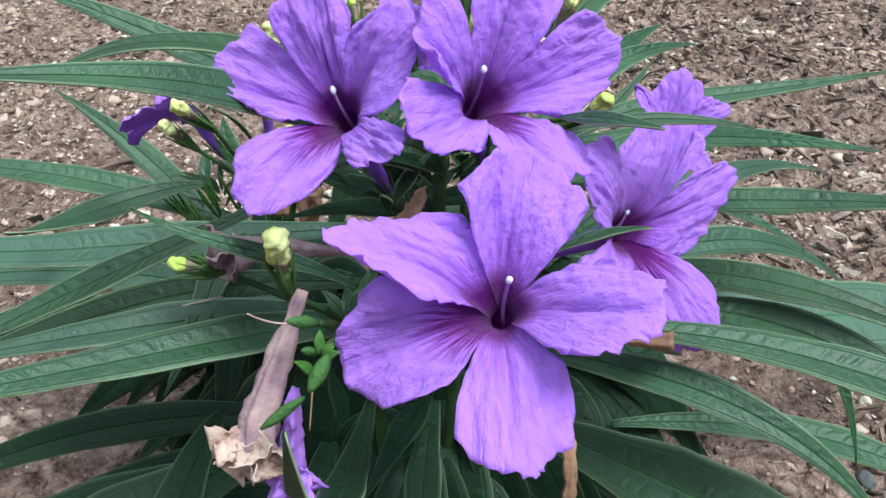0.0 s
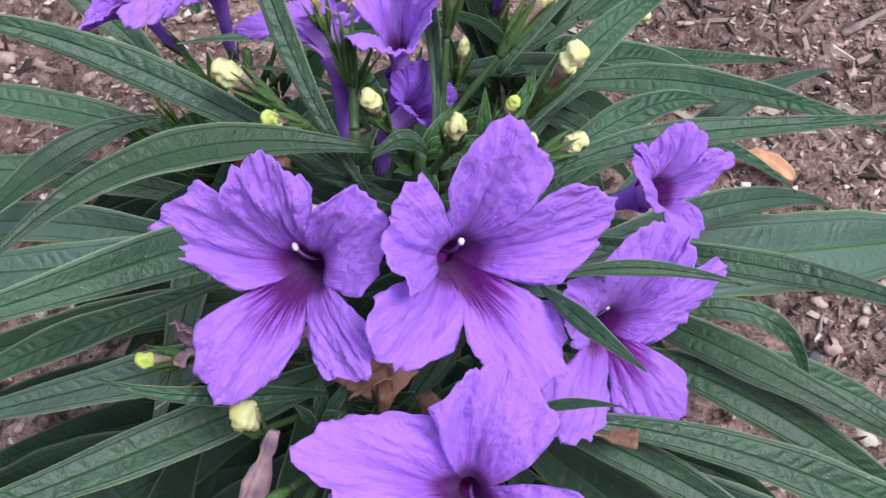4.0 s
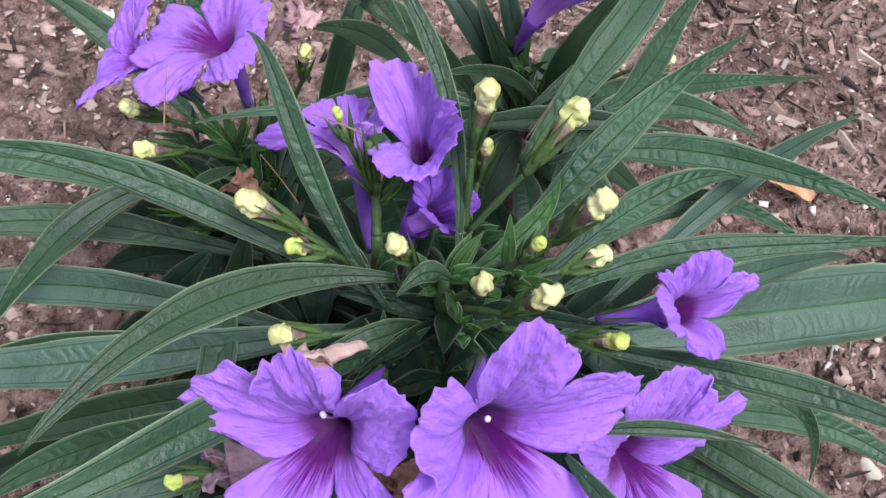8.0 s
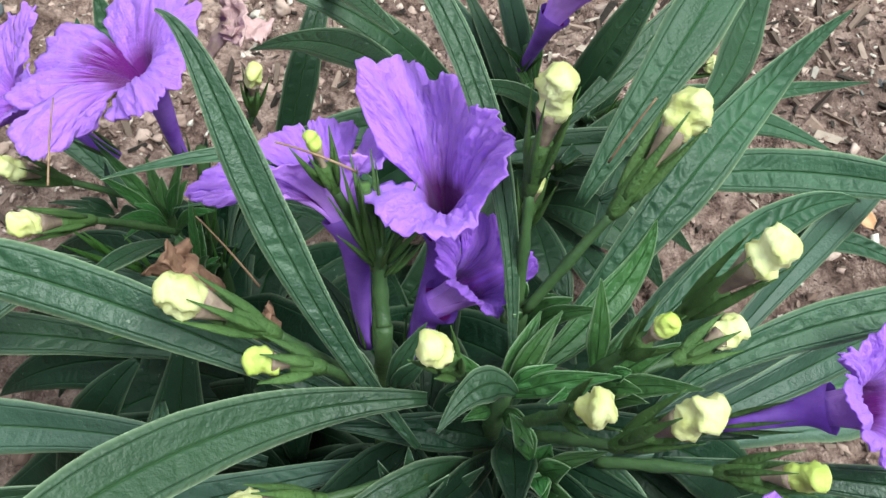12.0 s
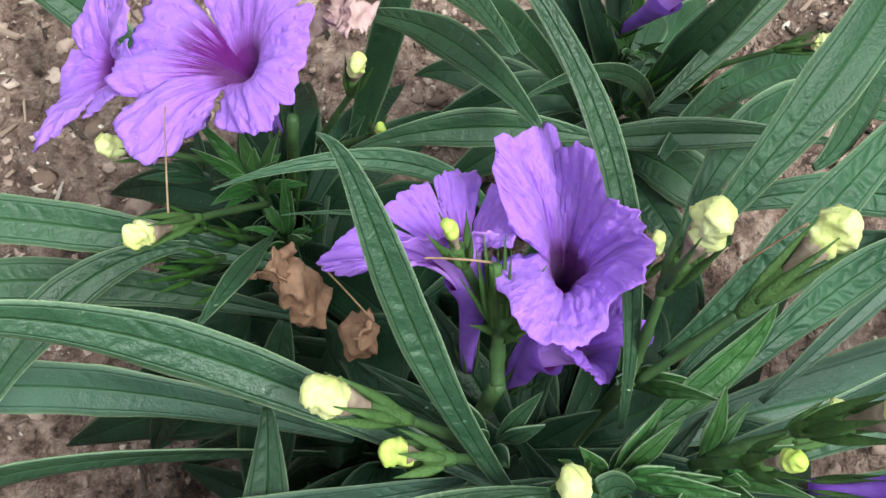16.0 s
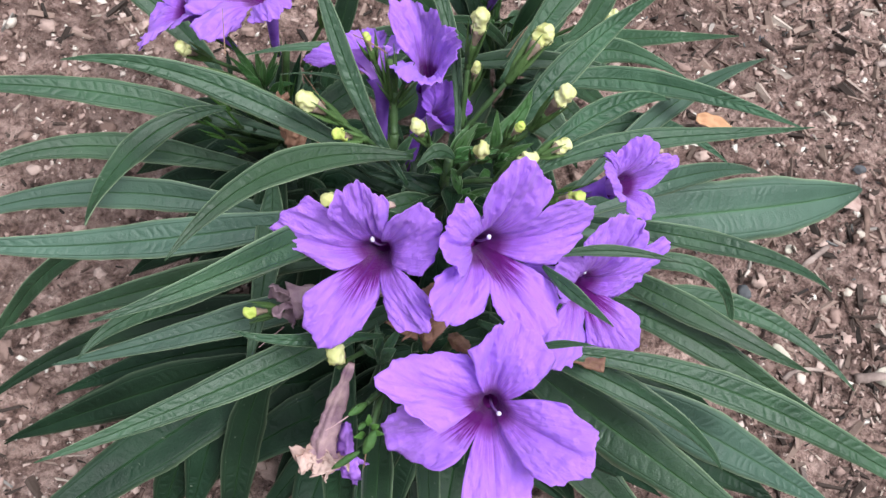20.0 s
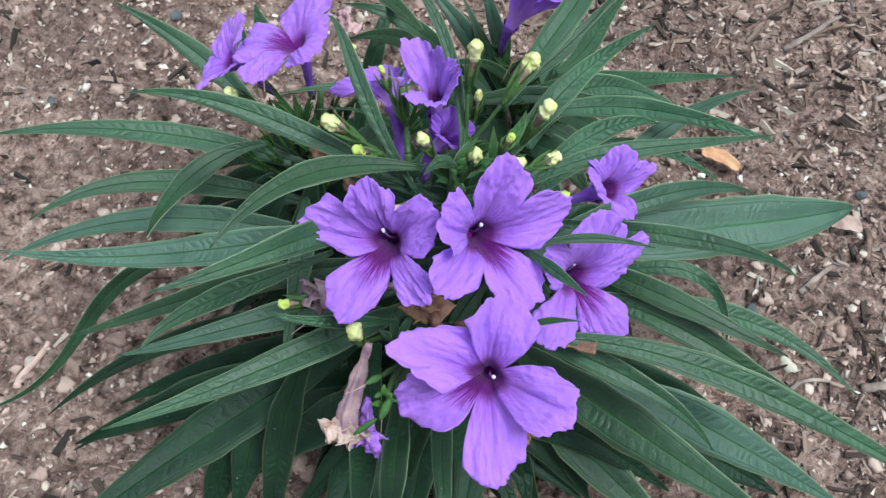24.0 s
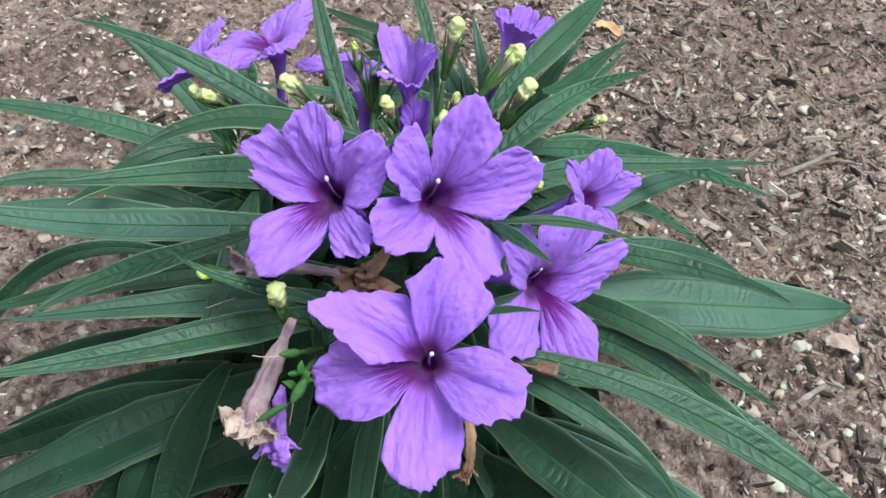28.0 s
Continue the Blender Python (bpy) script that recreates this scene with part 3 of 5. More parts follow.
def flower(parent, C, petals, base, stigma=None, mat=PETAL, seed=1, label="", normal=None, lips=(), arch=0.0022, ruffle=1.0, part_at=0.40, mouth=0.0034, crumple=1.0, bulge=0.17):
    """petals: one after another round the throat, each as a few points along its margin."""
    C, base = np.asarray(C, float), np.asarray(base, float)
    petals = [[np.asarray(q, float) for q in m] for m in petals]
    ring = [q for m in petals for q in m]
    n = sum(np.cross(p - C, q - C) for p, q in zip(ring, ring[1:] + ring[:1])) if normal is None else np.asarray(normal, float)
    n = unit(n)
    if normal is None and np.dot(n, C - base) < 0:
        n = -n
    fl = new("flower")
    fl.parent = parent
    fl.empty_display_size = 0.005
    fl["label"] = label or "open violet five-petalled flower with a dark purple throat"
    fl.matrix_parent_inverse = Matrix.Translation(parent.location).inverted()
    gaps = [(m[-1] + petals[(k + 1) % len(petals)][0]) / 2 for k, m in enumerate(petals)]
    for k, m in enumerate(petals):
        petal(fl, C, n, m, (gaps[k - 1], gaps[k]), seed * 10 + k, PETAL_LIP if k in lips else mat, arch, ruffle, mouth, part_at, crumple, bulge)
    s = np.linspace(0, 1, 14)
    path = bezier([C - n * 0.0035, C - n * 0.0070, C + (base - C) * 0.30 - n * 0.0050, base + unit(C - base) * 0.012, base], s)
    radii = 0.0014 * (1 - s) + 0.0012 + 0.0011 * np.exp(-(s / 0.16) ** 2)
    placed(tube("corolla_tube", path, radii, TUBE, fl, 14, "violet funnel-shaped tube", 0.03, open_start=True))
    placed(tube("throat", path[1:6], radii[1:6] * np.array([0.86, 0.84, 0.82, 0.7, 0.3]), THROAT, fl, 14, "dark purple throat", open_start=True))
    sepals(fl, base, path[-3] - path[-1], 0.011, 0.0015)
    if stigma is not None:
        st = np.asarray(stigma, float)
        placed(tube("style", bezier([C - n * 0.008, C - n * 0.002 + unit(st - C) * 0.001, st], np.linspace(0, 1, 8)), np.linspace(0.00036, 0.00026, 8), STYLE, fl, 6, "thin pale style"))
        e = unit(st - C) * 0.0008
        placed(tube("stigma", [st - e, st - e * 0.4, st + e * 0.5, st + e], [0.0002, 0.00055, 0.00055, 0.0002], WHITE, fl, 8, "small white stigma"))
    return fl


def fans(C, tips, spread=0.55):
    """Margins of plain fan-shaped lobes round C, each as wide as its neighbours leave room."""
    C = np.asarray(C, float)
    tips = [np.asarray(t, float) for t in tips]
    out = []
    for k, t in enumerate(tips):
        before, after = tips[k - 1], tips[(k + 1) % len(tips)]
        out.append([C + ((before - C) * w + (t - C) * (1 - w)) * g if w > 0 else C + ((after - C) * -w + (t - C) * (1 + w)) * g for w, g in ((spread * 0.75, 1.05), (spread * 0.35, 1.06), (0, 1.0), (-spread * 0.35, 1.06), (-spread * 0.75, 1.05))])
    return out


def stem(parent, ctrl, r0, r1, mat=STEM, name="stem"):
    s = np.linspace(0, 1, 14)
    return placed(tube(name, bezier(ctrl, s), r0 + (r1 - r0) * s + 0.0003 * np.exp(-((s - 0.5) / 0.05) ** 2), mat, parent, 8))


def bud(parent, head, base, size=0.0042, foot=None, mat=BUD, neck=NECK, label=""):
    """A closed flower: a crumpled head on a narrow neck, held in a calyx at base; foot is where its stalk begins."""
    head, base = np.asarray(head, float), np.asarray(base, float)
    ax = unit(head - base)
    b = new("flower_bud")
    b.parent = parent
    b.empty_display_size = 0.004
    b["label"] = label or "closed pale yellow flower bud on a hairy green calyx"
    b.matrix_parent_inverse = Matrix.Translation(parent.location).inverted()
    size *= 0.60
    s = np.linspace(0, 1, 18)
    hp = [head + ax * size * (2.9 * k - 1.45) for k in s]
    hr = size * 0.98 * np.minimum(1, 0.62 + 1.6 * s) * np.maximum(0.06, 1 - np.maximum(0, (s - 0.72) / 0.28) ** 2.2) ** 0.6
    placed(tube("bud_head", hp, hr, mat, b, 22, "crumpled pale yellow petals", 0.02, 0.50, head[0] * 1000, squash=0.15, fine=560))
    np_ = bezier([base + ax * 0.002, head - ax * size * 0.7], s[::2])
    placed(tube("bud_neck", np_, np.interp(np.linspace(0, 1, len(np_)), [0, 0.55, 1], [0.0009, size * 0.34, size * 0.88]), neck, b, 10, "brownish violet neck"))
    reach = np.linalg.norm(head - base)
    cup = min(0.0145, reach * 0.88)
    placed(tube("calyx", bezier([base - ax * 0.0008, base + ax * cup * 0.62], s[::2]), np.interp(np.linspace(0, 1, 9), [0, 0.15, 0.7, 1], [0.0007, 0.0013, 0.0018, 0.0016]) * (0.48 + size / 0.0060), CALYX, b, 12, "hairy green calyx", 0.10, 0.05, head[1] * 700, open_start=False))
    sepals(b, base + ax * cup * 0.16, ax, cup * 1.0, 0.0021, CALYX, 5, 0.0024)
    if foot is not None:
        f = np.asarray(foot, float)
        stem(b, [f, f + (base - f) * 0.5 + np.array([0, 0, 0.001]), base], 0.0008, 0.0007, STEM, "stalk")
    return b


leaf(plant, [(-0.0121, 0.1788, 0.1422), (-0.0453, 0.1956, 0.1469), (-0.0746, 0.2063, 0.1584), (-0.0959, 0.1921, 0.1704)], 0.0075)
leaf(plant_left, [(-0.0466, 0.2288, 0.0779), (-0.0886, 0.2350, 0.0936), (-0.1318, 0.2366, 0.1033), (-0.1751, 0.2290, 0.1012)], 0.0099)
leaf(plant, [(-0.0684, 0.2279, 0.0987), (-0.0940, 0.2272, 0.0962), (-0.1074, 0.1996, 0.0955), (-0.1020, 0.1738, 0.1159)], 0.0089)
leaf(plant, [(-0.0080, 0.1780, 0.1526), (-0.0357, 0.1772, 0.1589), (-0.0503, 0.1579, 0.1768), (-0.0642, 0.1374, 0.1724)], 0.0078)
leaf(plant, [(-0.0092, 0.1681, 0.1354), (-0.0272, 0.1562, 0.1665), (-0.0476, 0.1318, 0.1751), (-0.0761, 0.1205, 0.1788)], 0.0086)
leaf(plant, [(-0.0358, 0.1580, 0.1347), (-0.0663, 0.1507, 0.1218), (-0.0916, 0.1504, 0.1099), (-0.0994, 0.1346, 0.1110)], 0.0074)
leaf(plant, [(-0.0156, 0.1814, 0.1140), (-0.0623, 0.1735, 0.1165), (-0.1055, 0.1649, 0.1091), (-0.1485, 0.1666, 0.1200)], 0.0112, LEAF_PALE)
leaf(plant, [(-0.0140, 0.1700, 0.1049), (-0.0559, 0.1674, 0.1132), (-0.0938, 0.1600, 0.0948), (-0.1361, 0.1526, 0.0814)], 0.0095)
leaf(plant, [(-0.0115, 0.1636, 0.1001), (-0.0414, 0.1522, 0.1128), (-0.0724, 0.1389, 0.1143), (-0.1067, 0.1333, 0.1093)], 0.0094, LEAF_PALE)
leaf(plant, [(-0.0053, 0.1562, 0.1065), (-0.0314, 0.1358, 0.1217), (-0.0645, 0.1188, 0.1211), (-0.1008, 0.1027, 0.1264)], 0.0098)
leaf(plant, [(-0.0152, 0.1696, 0.0592), (-0.0693, 0.1757, 0.0607), (-0.1177, 0.1670, 0.0573), (-0.1559, 0.1385, 0.0383)], 0.0101, LEAF_SHADED)
leaf(plant, [(-0.0326, 0.1546, 0.0714), (-0.0890, 0.1271, 0.0534), (-0.1372, 0.0799, 0.0643)], 0.0191, LEAF_SHADED)
leaf(plant, [(-0.0118, 0.1692, 0.0494), (-0.0620, 0.1682, 0.0334), (-0.1114, 0.1568, 0.0201), (-0.1559, 0.1345, 0.0056)], 0.0125, LEAF_SHADED)
leaf(plant, [(-0.0503, 0.2217, 0.0642), (-0.0974, 0.2317, 0.0651), (-0.1350, 0.2321, 0.0818), (-0.1636, 0.2048, 0.0777)], 0.0104)
leaf(plant, [(-0.0356, 0.1917, 0.0826), (-0.0843, 0.2051, 0.0837), (-0.1293, 0.2079, 0.0869), (-0.1678, 0.1849, 0.0804)], 0.0109, LEAF_PALE)
leaf(plant, [(-0.0498, 0.1943, 0.1111), (-0.0461, 0.1714, 0.1191), (-0.0538, 0.1300, 0.1060)], 0.0087)
leaf(plant, [(-0.0146, 0.1359, 0.1298), (-0.0255, 0.1313, 0.1417), (-0.0409, 0.1266, 0.1447), (-0.0526, 0.1295, 0.1511)], 0.0037)
leaf(plant, [(-0.0460, 0.1412, 0.0906), (-0.0637, 0.1333, 0.0685), (-0.0639, 0.0661, 0.0228)], 0.0119, LEAF_SHADED)
leaf(plant, [(-0.0130, 0.1446, 0.0931), (-0.0176, 0.0819, 0.1014), (-0.0151, 0.0643, 0.1649)], 0.0085)
leaf(plant, [(0.0018, 0.1492, 0.0907), (-0.0042, 0.1042, 0.1025), (0.0021, 0.0615, 0.1074)], 0.0070)
leaf(plant, [(-0.0250, 0.1739, 0.0582), (-0.0294, 0.1019, 0.0700), (-0.0224, 0.0616, 0.1508)], 0.0105, LEAF)
leaf(plant, [(0.0322, 0.1928, 0.0692), (0.0853, 0.2082, 0.0711), (0.1380, 0.2095, 0.0649), (0.1822, 0.2283, 0.0547)], 0.0242, LEAF_PALE, blunt=0.6)
leaf(plant, [(0.0255, 0.1807, 0.1368), (0.0429, 0.1927, 0.1461), (0.0731, 0.1904, 0.1462), (0.1055, 0.1908, 0.1540)], 0.0064)
leaf(plant, [(0.0308, 0.2311, 0.1111), (0.0606, 0.2444, 0.1089), (0.0893, 0.2301, 0.1190), (0.1210, 0.2121, 0.1220)], 0.0090, LEAF_QUILTED)
leaf(plant, [(0.0469, 0.1981, 0.0918), (0.0751, 0.2244, 0.1098), (0.1023, 0.2474, 0.1011), (0.1360, 0.2695, 0.0843)], 0.0078, LEAF_PALE)
leaf(plant, [(0.0277, 0.2477, 0.1003), (0.0540, 0.2877, 0.0705), (0.0990, 0.3080, 0.0463), (0.1548, 0.3233, 0.0325)], 0.0100, LEAF_QUILTED)
leaf(plant, [(0.0187, 0.2023, 0.1184), (0.0347, 0.2119, 0.1386), (0.0493, 0.2337, 0.1423), (0.0794, 0.2577, 0.1340)], 0.0089, LEAF_QUILTED)
leaf(plant, [(0.0202, 0.2166, 0.1335), (0.0374, 0.2377, 0.1535), (0.0568, 0.2557, 0.1573), (0.0610, 0.2863, 0.1493)], 0.0097, LEAF_QUILTED)
leaf(plant, [(0.0392, 0.2288, 0.1404), (0.0531, 0.2385, 0.1355), (0.0577, 0.2603, 0.1341), (0.0740, 0.2780, 0.1327)], 0.0072, LEAF_QUILTED)
leaf(plant, [(0.0283, 0.1762, 0.1248), (0.0655, 0.1679, 0.1326), (0.0996, 0.1606, 0.1373), (0.1053, 0.1445, 0.1445)], 0.0066)
leaf(plant, [(0.0362, 0.1736, 0.1070), (0.0626, 0.1551, 0.1251), (0.0845, 0.1338, 0.1319), (0.1100, 0.1305, 0.1165)], 0.0083)
leaf(plant, [(0.0507, 0.1739, 0.0554), (0.1048, 0.1906, 0.0443), (0.1484, 0.1874, 0.0342), (0.1773, 0.1518, 0.0251)], 0.0103)
leaf(plant, [(0.0257, 0.1350, 0.1213), (0.0800, 0.1323, 0.1269), (0.1200, 0.1084, 0.1127), (0.1673, 0.0893, 0.0943)], 0.0095)
leaf(plant, [(0.0369, 0.1586, 0.1042), (0.0720, 0.1484, 0.1276), (0.0939, 0.1227, 0.1161), (0.1288, 0.1180, 0.0963)], 0.0093)
leaf(plant, [(0.0213, 0.1557, 0.0767), (0.0625, 0.1151, 0.0888), (0.1081, 0.0796, 0.0952)], 0.0175, LEAF)
leaf(plant, [(0.0144, 0.1501, 0.1035), (0.0425, 0.1312, 0.1164), (0.0745, 0.1209, 0.1141), (0.0886, 0.1067, 0.0933)], 0.0078)
leaf(plant, [(0.0259, 0.1483, 0.0567), (0.0603, 0.1161, 0.0438), (0.0958, 0.0885, 0.0242)], 0.0167, LEAF)
leaf(plant, [(0.0224, 0.1416, 0.1641), (0.0281, 0.1325, 0.1690), (0.0360, 0.1239, 0.1709)], 0.0034)
leaf(plant, [(0.0246, 0.1464, 0.1588), (0.0408, 0.1496, 0.1624), (0.0585, 0.1442, 0.1615)], 0.0029)
leaf(plant, [(0.0214, 0.1271, 0.1450), (0.0292, 0.1282, 0.1494), (0.0374, 0.1260, 0.1511)], 0.0020)
leaf(plant, [(0.0277, 0.1957, 0.1162), (0.0612, 0.2253, 0.1247), (0.0819, 0.2279, 0.1126)], 0.0082, LEAF_QUILTED)
leaf(plant, [(0.0302, 0.1862, 0.0887), (0.0691, 0.1968, 0.1094), (0.1055, 0.2155, 0.0963), (0.1369, 0.2309, 0.0606)], 0.0087, LEAF_PALE)
leaf(plant, [(0.0317, 0.2039, 0.0871), (0.0562, 0.2322, 0.0987), (0.0845, 0.2390, 0.0974), (0.1133, 0.2202, 0.0838)], 0.0084, LEAF_QUILTED)
leaf(plant, [(-0.0089, 0.1753, 0.1422), (-0.0294, 0.1941, 0.1653), (-0.0304, 0.2138, 0.1774), (-0.0366, 0.2142, 0.1808)], 0.0050)
leaf(plant, [(0.0049, 0.1875, 0.1401), (0.0074, 0.2138, 0.1596), (-0.0043, 0.2333, 0.1776), (-0.0292, 0.2519, 0.1832)], 0.0040)
leaf(plant, [(-0.0076, 0.2305, 0.1052), (-0.0165, 0.2381, 0.1261), (-0.0381, 0.2409, 0.1201), (-0.0590, 0.2284, 0.1275)], 0.0044)
leaf(plant, [(-0.0070, 0.2218, 0.0868), (-0.0123, 0.2268, 0.1104), (-0.0257, 0.2282, 0.1245), (-0.0483, 0.2263, 0.1210)], 0.0020)
leaf(plant, [(-0.0040, 0.2372, 0.1355), (-0.0174, 0.2676, 0.1236), (-0.0387, 0.2784, 0.1032)], 0.0073)
leaf(plant_left, [(-0.0573, 0.2034, 0.1355), (-0.0525, 0.2161, 0.1265), (-0.0505, 0.2269, 0.1089)], 0.0036)
leaf(plant, [(-0.0003, 0.1754, 0.1307), (-0.0086, 0.1701, 0.1486), (-0.0339, 0.1575, 0.1395)], 0.0067)
leaf(plant, [(0.0122, 0.1753, 0.1400), (0.0183, 0.1678, 0.1400), (0.0229, 0.1593, 0.1400)], 0.0044)
leaf(plant, [(0.0029, 0.1783, 0.1520), (-0.0014, 0.1807, 0.1570), (-0.0074, 0.1724, 0.1566)], 0.0042)
leaf(plant, [(0.0065, 0.1855, 0.1363), (0.0250, 0.1975, 0.1391), (0.0264, 0.2040, 0.1490)], 0.0056, LEAF_YOUNG)
leaf(plant_left, [(-0.0802, 0.2799, 0.0421), (-0.1095, 0.3103, 0.0643), (-0.1469, 0.3133, 0.0894)], 0.0106)
leaf(plant_back, [(-0.0082, 0.2483, 0.1400), (-0.0259, 0.3124, 0.0997), (-0.0637, 0.3737, 0.0700)], 0.0075)
leaf(plant, [(0.0355, 0.2344, 0.0872), (0.0493, 0.2676, 0.0920), (0.0748, 0.2795, 0.0849), (0.1076, 0.2682, 0.0713)], 0.0125, LEAF_QUILTED)
leaf(plant_back, [(0.0058, 0.2554, 0.0892), (0.0265, 0.2547, 0.0985), (0.0502, 0.2573, 0.0969), (0.0758, 0.2572, 0.0888)], 0.0073)
leaf(plant_back, [(0.0395, 0.2737, 0.0598), (0.0330, 0.2746, 0.0895), (0.0149, 0.2698, 0.1091), (-0.0057, 0.2519, 0.1136)], 0.0043)
leaf(plant, [(0.0094, 0.2434, 0.1190), (-0.0152, 0.2481, 0.1199), (-0.0373, 0.2434, 0.1110)], 0.0073)
leaf(plant_back, [(0.0302, 0.2647, 0.0881), (0.0617, 0.2945, 0.0851), (0.0818, 0.3124, 0.1067)], 0.0072)
leaf(plant_back, [(0.022, 0.285, 0.05), (-0.0015, 0.2769, 0.11), (-0.019, 0.2779, 0.122), (-0.040, 0.287, 0.115)], 0.0085)
leaf(plant_left, [(-0.044, 0.265, 0.02), (-0.033, 0.285, 0.07), (-0.026, 0.297, 0.10), (-0.018, 0.320, 0.095)], 0.0085)
leaf(plant_back, [(0.030, 0.288, 0.05), (0.0104, 0.2961, 0.10), (-0.008, 0.315, 0.10)], 0.0085, LEAF_PALE)
leaf(plant_back, [(0.036, 0.288, 0.04), (0.0248, 0.2913, 0.10), (0.0150, 0.318, 0.11)], 0.0075, LEAF_PALE)
leaf(plant_back, [(0.034, 0.286, 0.05), (0.0224, 0.2837, 0.085), (0.0100, 0.312, 0.095)], 0.0070)
leaf(plant, [(-0.030, 0.190, 0.060), (-0.150, 0.190, 0.135), (-0.125, 0.165, 0.020), (-0.205, 0.150, 0.006)], 0.0065, roll=35)
leaf(plant, [(-0.012, 0.155, 0.02), (-0.035, 0.150, 0.055), (-0.065, 0.143, 0.055), (-0.105, 0.132, 0.022)], 0.019, LEAF_SHADED)
leaf(plant, [(-0.010, 0.152, 0.02), (-0.028, 0.138, 0.060), (-0.050, 0.128, 0.060), (-0.085, 0.110, 0.030)], 0.018, LEAF_SHADED)
leaf(plant, [(-0.014, 0.165, 0.02), (-0.045, 0.165, 0.055), (-0.085, 0.160, 0.050), (-0.135, 0.150, 0.020)], 0.017, LEAF_SHADED)
leaf(plant, [(0.010, 0.150, 0.02), (0.030, 0.138, 0.060), (0.055, 0.125, 0.060), (0.090, 0.110, 0.030)], 0.018, LEAF_SHADED)

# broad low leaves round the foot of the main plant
leaf(plant, [(-0.0539, 0.1526, 0.0600), (-0.0802, 0.1464, 0.0550), (-0.1172, 0.1405, 0.0350), (-0.1501, 0.1326, 0.0200)], 0.0160, LEAF_SHADED)
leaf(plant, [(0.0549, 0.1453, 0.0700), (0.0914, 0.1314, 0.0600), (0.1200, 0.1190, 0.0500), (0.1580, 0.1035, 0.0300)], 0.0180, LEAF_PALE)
leaf(plant, [(0.0396, 0.1426, 0.0700), (0.0693, 0.1307, 0.0600), (0.1022, 0.1207, 0.0500), (0.1288, 0.1057, 0.0400)], 0.0220, LEAF_SHADED)
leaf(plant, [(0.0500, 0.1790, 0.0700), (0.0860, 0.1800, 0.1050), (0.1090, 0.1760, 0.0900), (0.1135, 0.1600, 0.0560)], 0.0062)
leaf(plant, [(-0.0676, 0.1375, 0.0600), (-0.0725, 0.1201, 0.0500), (-0.0800, 0.0997, 0.0300)], 0.0130, LEAF_SHADED)
leaf(plant, [(-0.0790, 0.1287, 0.0500), (-0.0872, 0.1127, 0.0300), (-0.0929, 0.0986, 0.0200)], 0.0120, LEAF_SHADED)
leaf(plant, [(-0.0488, 0.2123, 0.1000), (-0.0529, 0.2001, 0.0850), (-0.0559, 0.1850, 0.0700), (-0.0582, 0.1694, 0.0500)], 0.0125, LEAF_SHADED)
leaf(plant, [(-0.0603, 0.2111, 0.0900), (-0.0697, 0.2048, 0.0850), (-0.0783, 0.1978, 0.0700), (-0.0846, 0.1916, 0.0500)], 0.0100, LEAF_SHADED)
leaf(plant, [(-0.0445, 0.2014, 0.0800), (-0.0677, 0.2026, 0.0700), (-0.0913, 0.1994, 0.0500), (-0.1118, 0.1950, 0.0300)], 0.0160, LEAF_SHADED)
leaf(plant_left, [(-0.0816, 0.3190, 0.0500), (-0.0861, 0.3260, 0.0600), (-0.0885, 0.3324, 0.0700)], 0.0090, LEAF)
leaf(plant_left, [(-0.0971, 0.3233, 0.0400), (-0.0980, 0.3308, 0.0500), (-0.1002, 0.3407, 0.0500)], 0.0060, LEAF)
leaf(plant_back, [(0.0332, 0.2799, 0.0600), (0.0411, 0.2810, 0.0900), (0.0484, 0.2832, 0.1100), (0.0598, 0.2951, 0.1200)], 0.0095, LEAF)

# flowers of the main plant
flower(plant, (-0.0172, 0.1450, 0.1618), [
    [(-0.0293, 0.1477, 0.1815), (-0.0225, 0.1512, 0.1853), (-0.0158, 0.1486, 0.1811)],
    [(-0.0135, 0.1464, 0.1790), (-0.0073, 0.1474, 0.1824), (-0.0026, 0.1438, 0.1772), (-0.0058, 0.1379, 0.1694)],
    [(-0.0047, 0.1312, 0.1660), (-0.0053, 0.1240, 0.1666), (-0.0118, 0.1249, 0.1621)],
    [(-0.0195, 0.1302, 0.1559), (-0.0281, 0.1242, 0.1533), (-0.0336, 0.1285, 0.1540), (-0.0346, 0.1344, 0.1590)],
    [(-0.0299, 0.1410, 0.1634), (-0.0413, 0.1481, 0.1673), (-0.0345, 0.1534, 0.1754)]],
    (-0.010, 0.165, 0.135), (-0.0185, 0.1468, 0.1662), seed=1, lips=(3,))
flower(plant, (0.0083, 0.1462, 0.1640), [
    [(0.0066, 0.1506, 0.1839), (0.0146, 0.1553, 0.1903), (0.0219, 0.1537, 0.1829)],
    [(0.0278, 0.1512, 0.1806), (0.0339, 0.1509, 0.1715), (0.0274, 0.1429, 0.1656)],
    [(0.0260, 0.1354, 0.1619), (0.0253, 0.1276, 0.1608), (0.0185, 0.1255, 0.1605), (0.0125, 0.1285, 0.1645)],
    [(0.0068, 0.1290, 0.1645), (-0.0003, 0.1257, 0.1650), (-0.0050, 0.1262, 0.1700), (-0.0059, 0.1318, 0.1746)],
    [(0.0004, 0.1318, 0.1795), (-0.0041, 0.1401, 0.1800), (0.0014, 0.1458, 0.1878)]],
    (0.010, 0.165, 0.143), (0.0085, 0.1456, 0.1712), seed=2, lips=(2,))
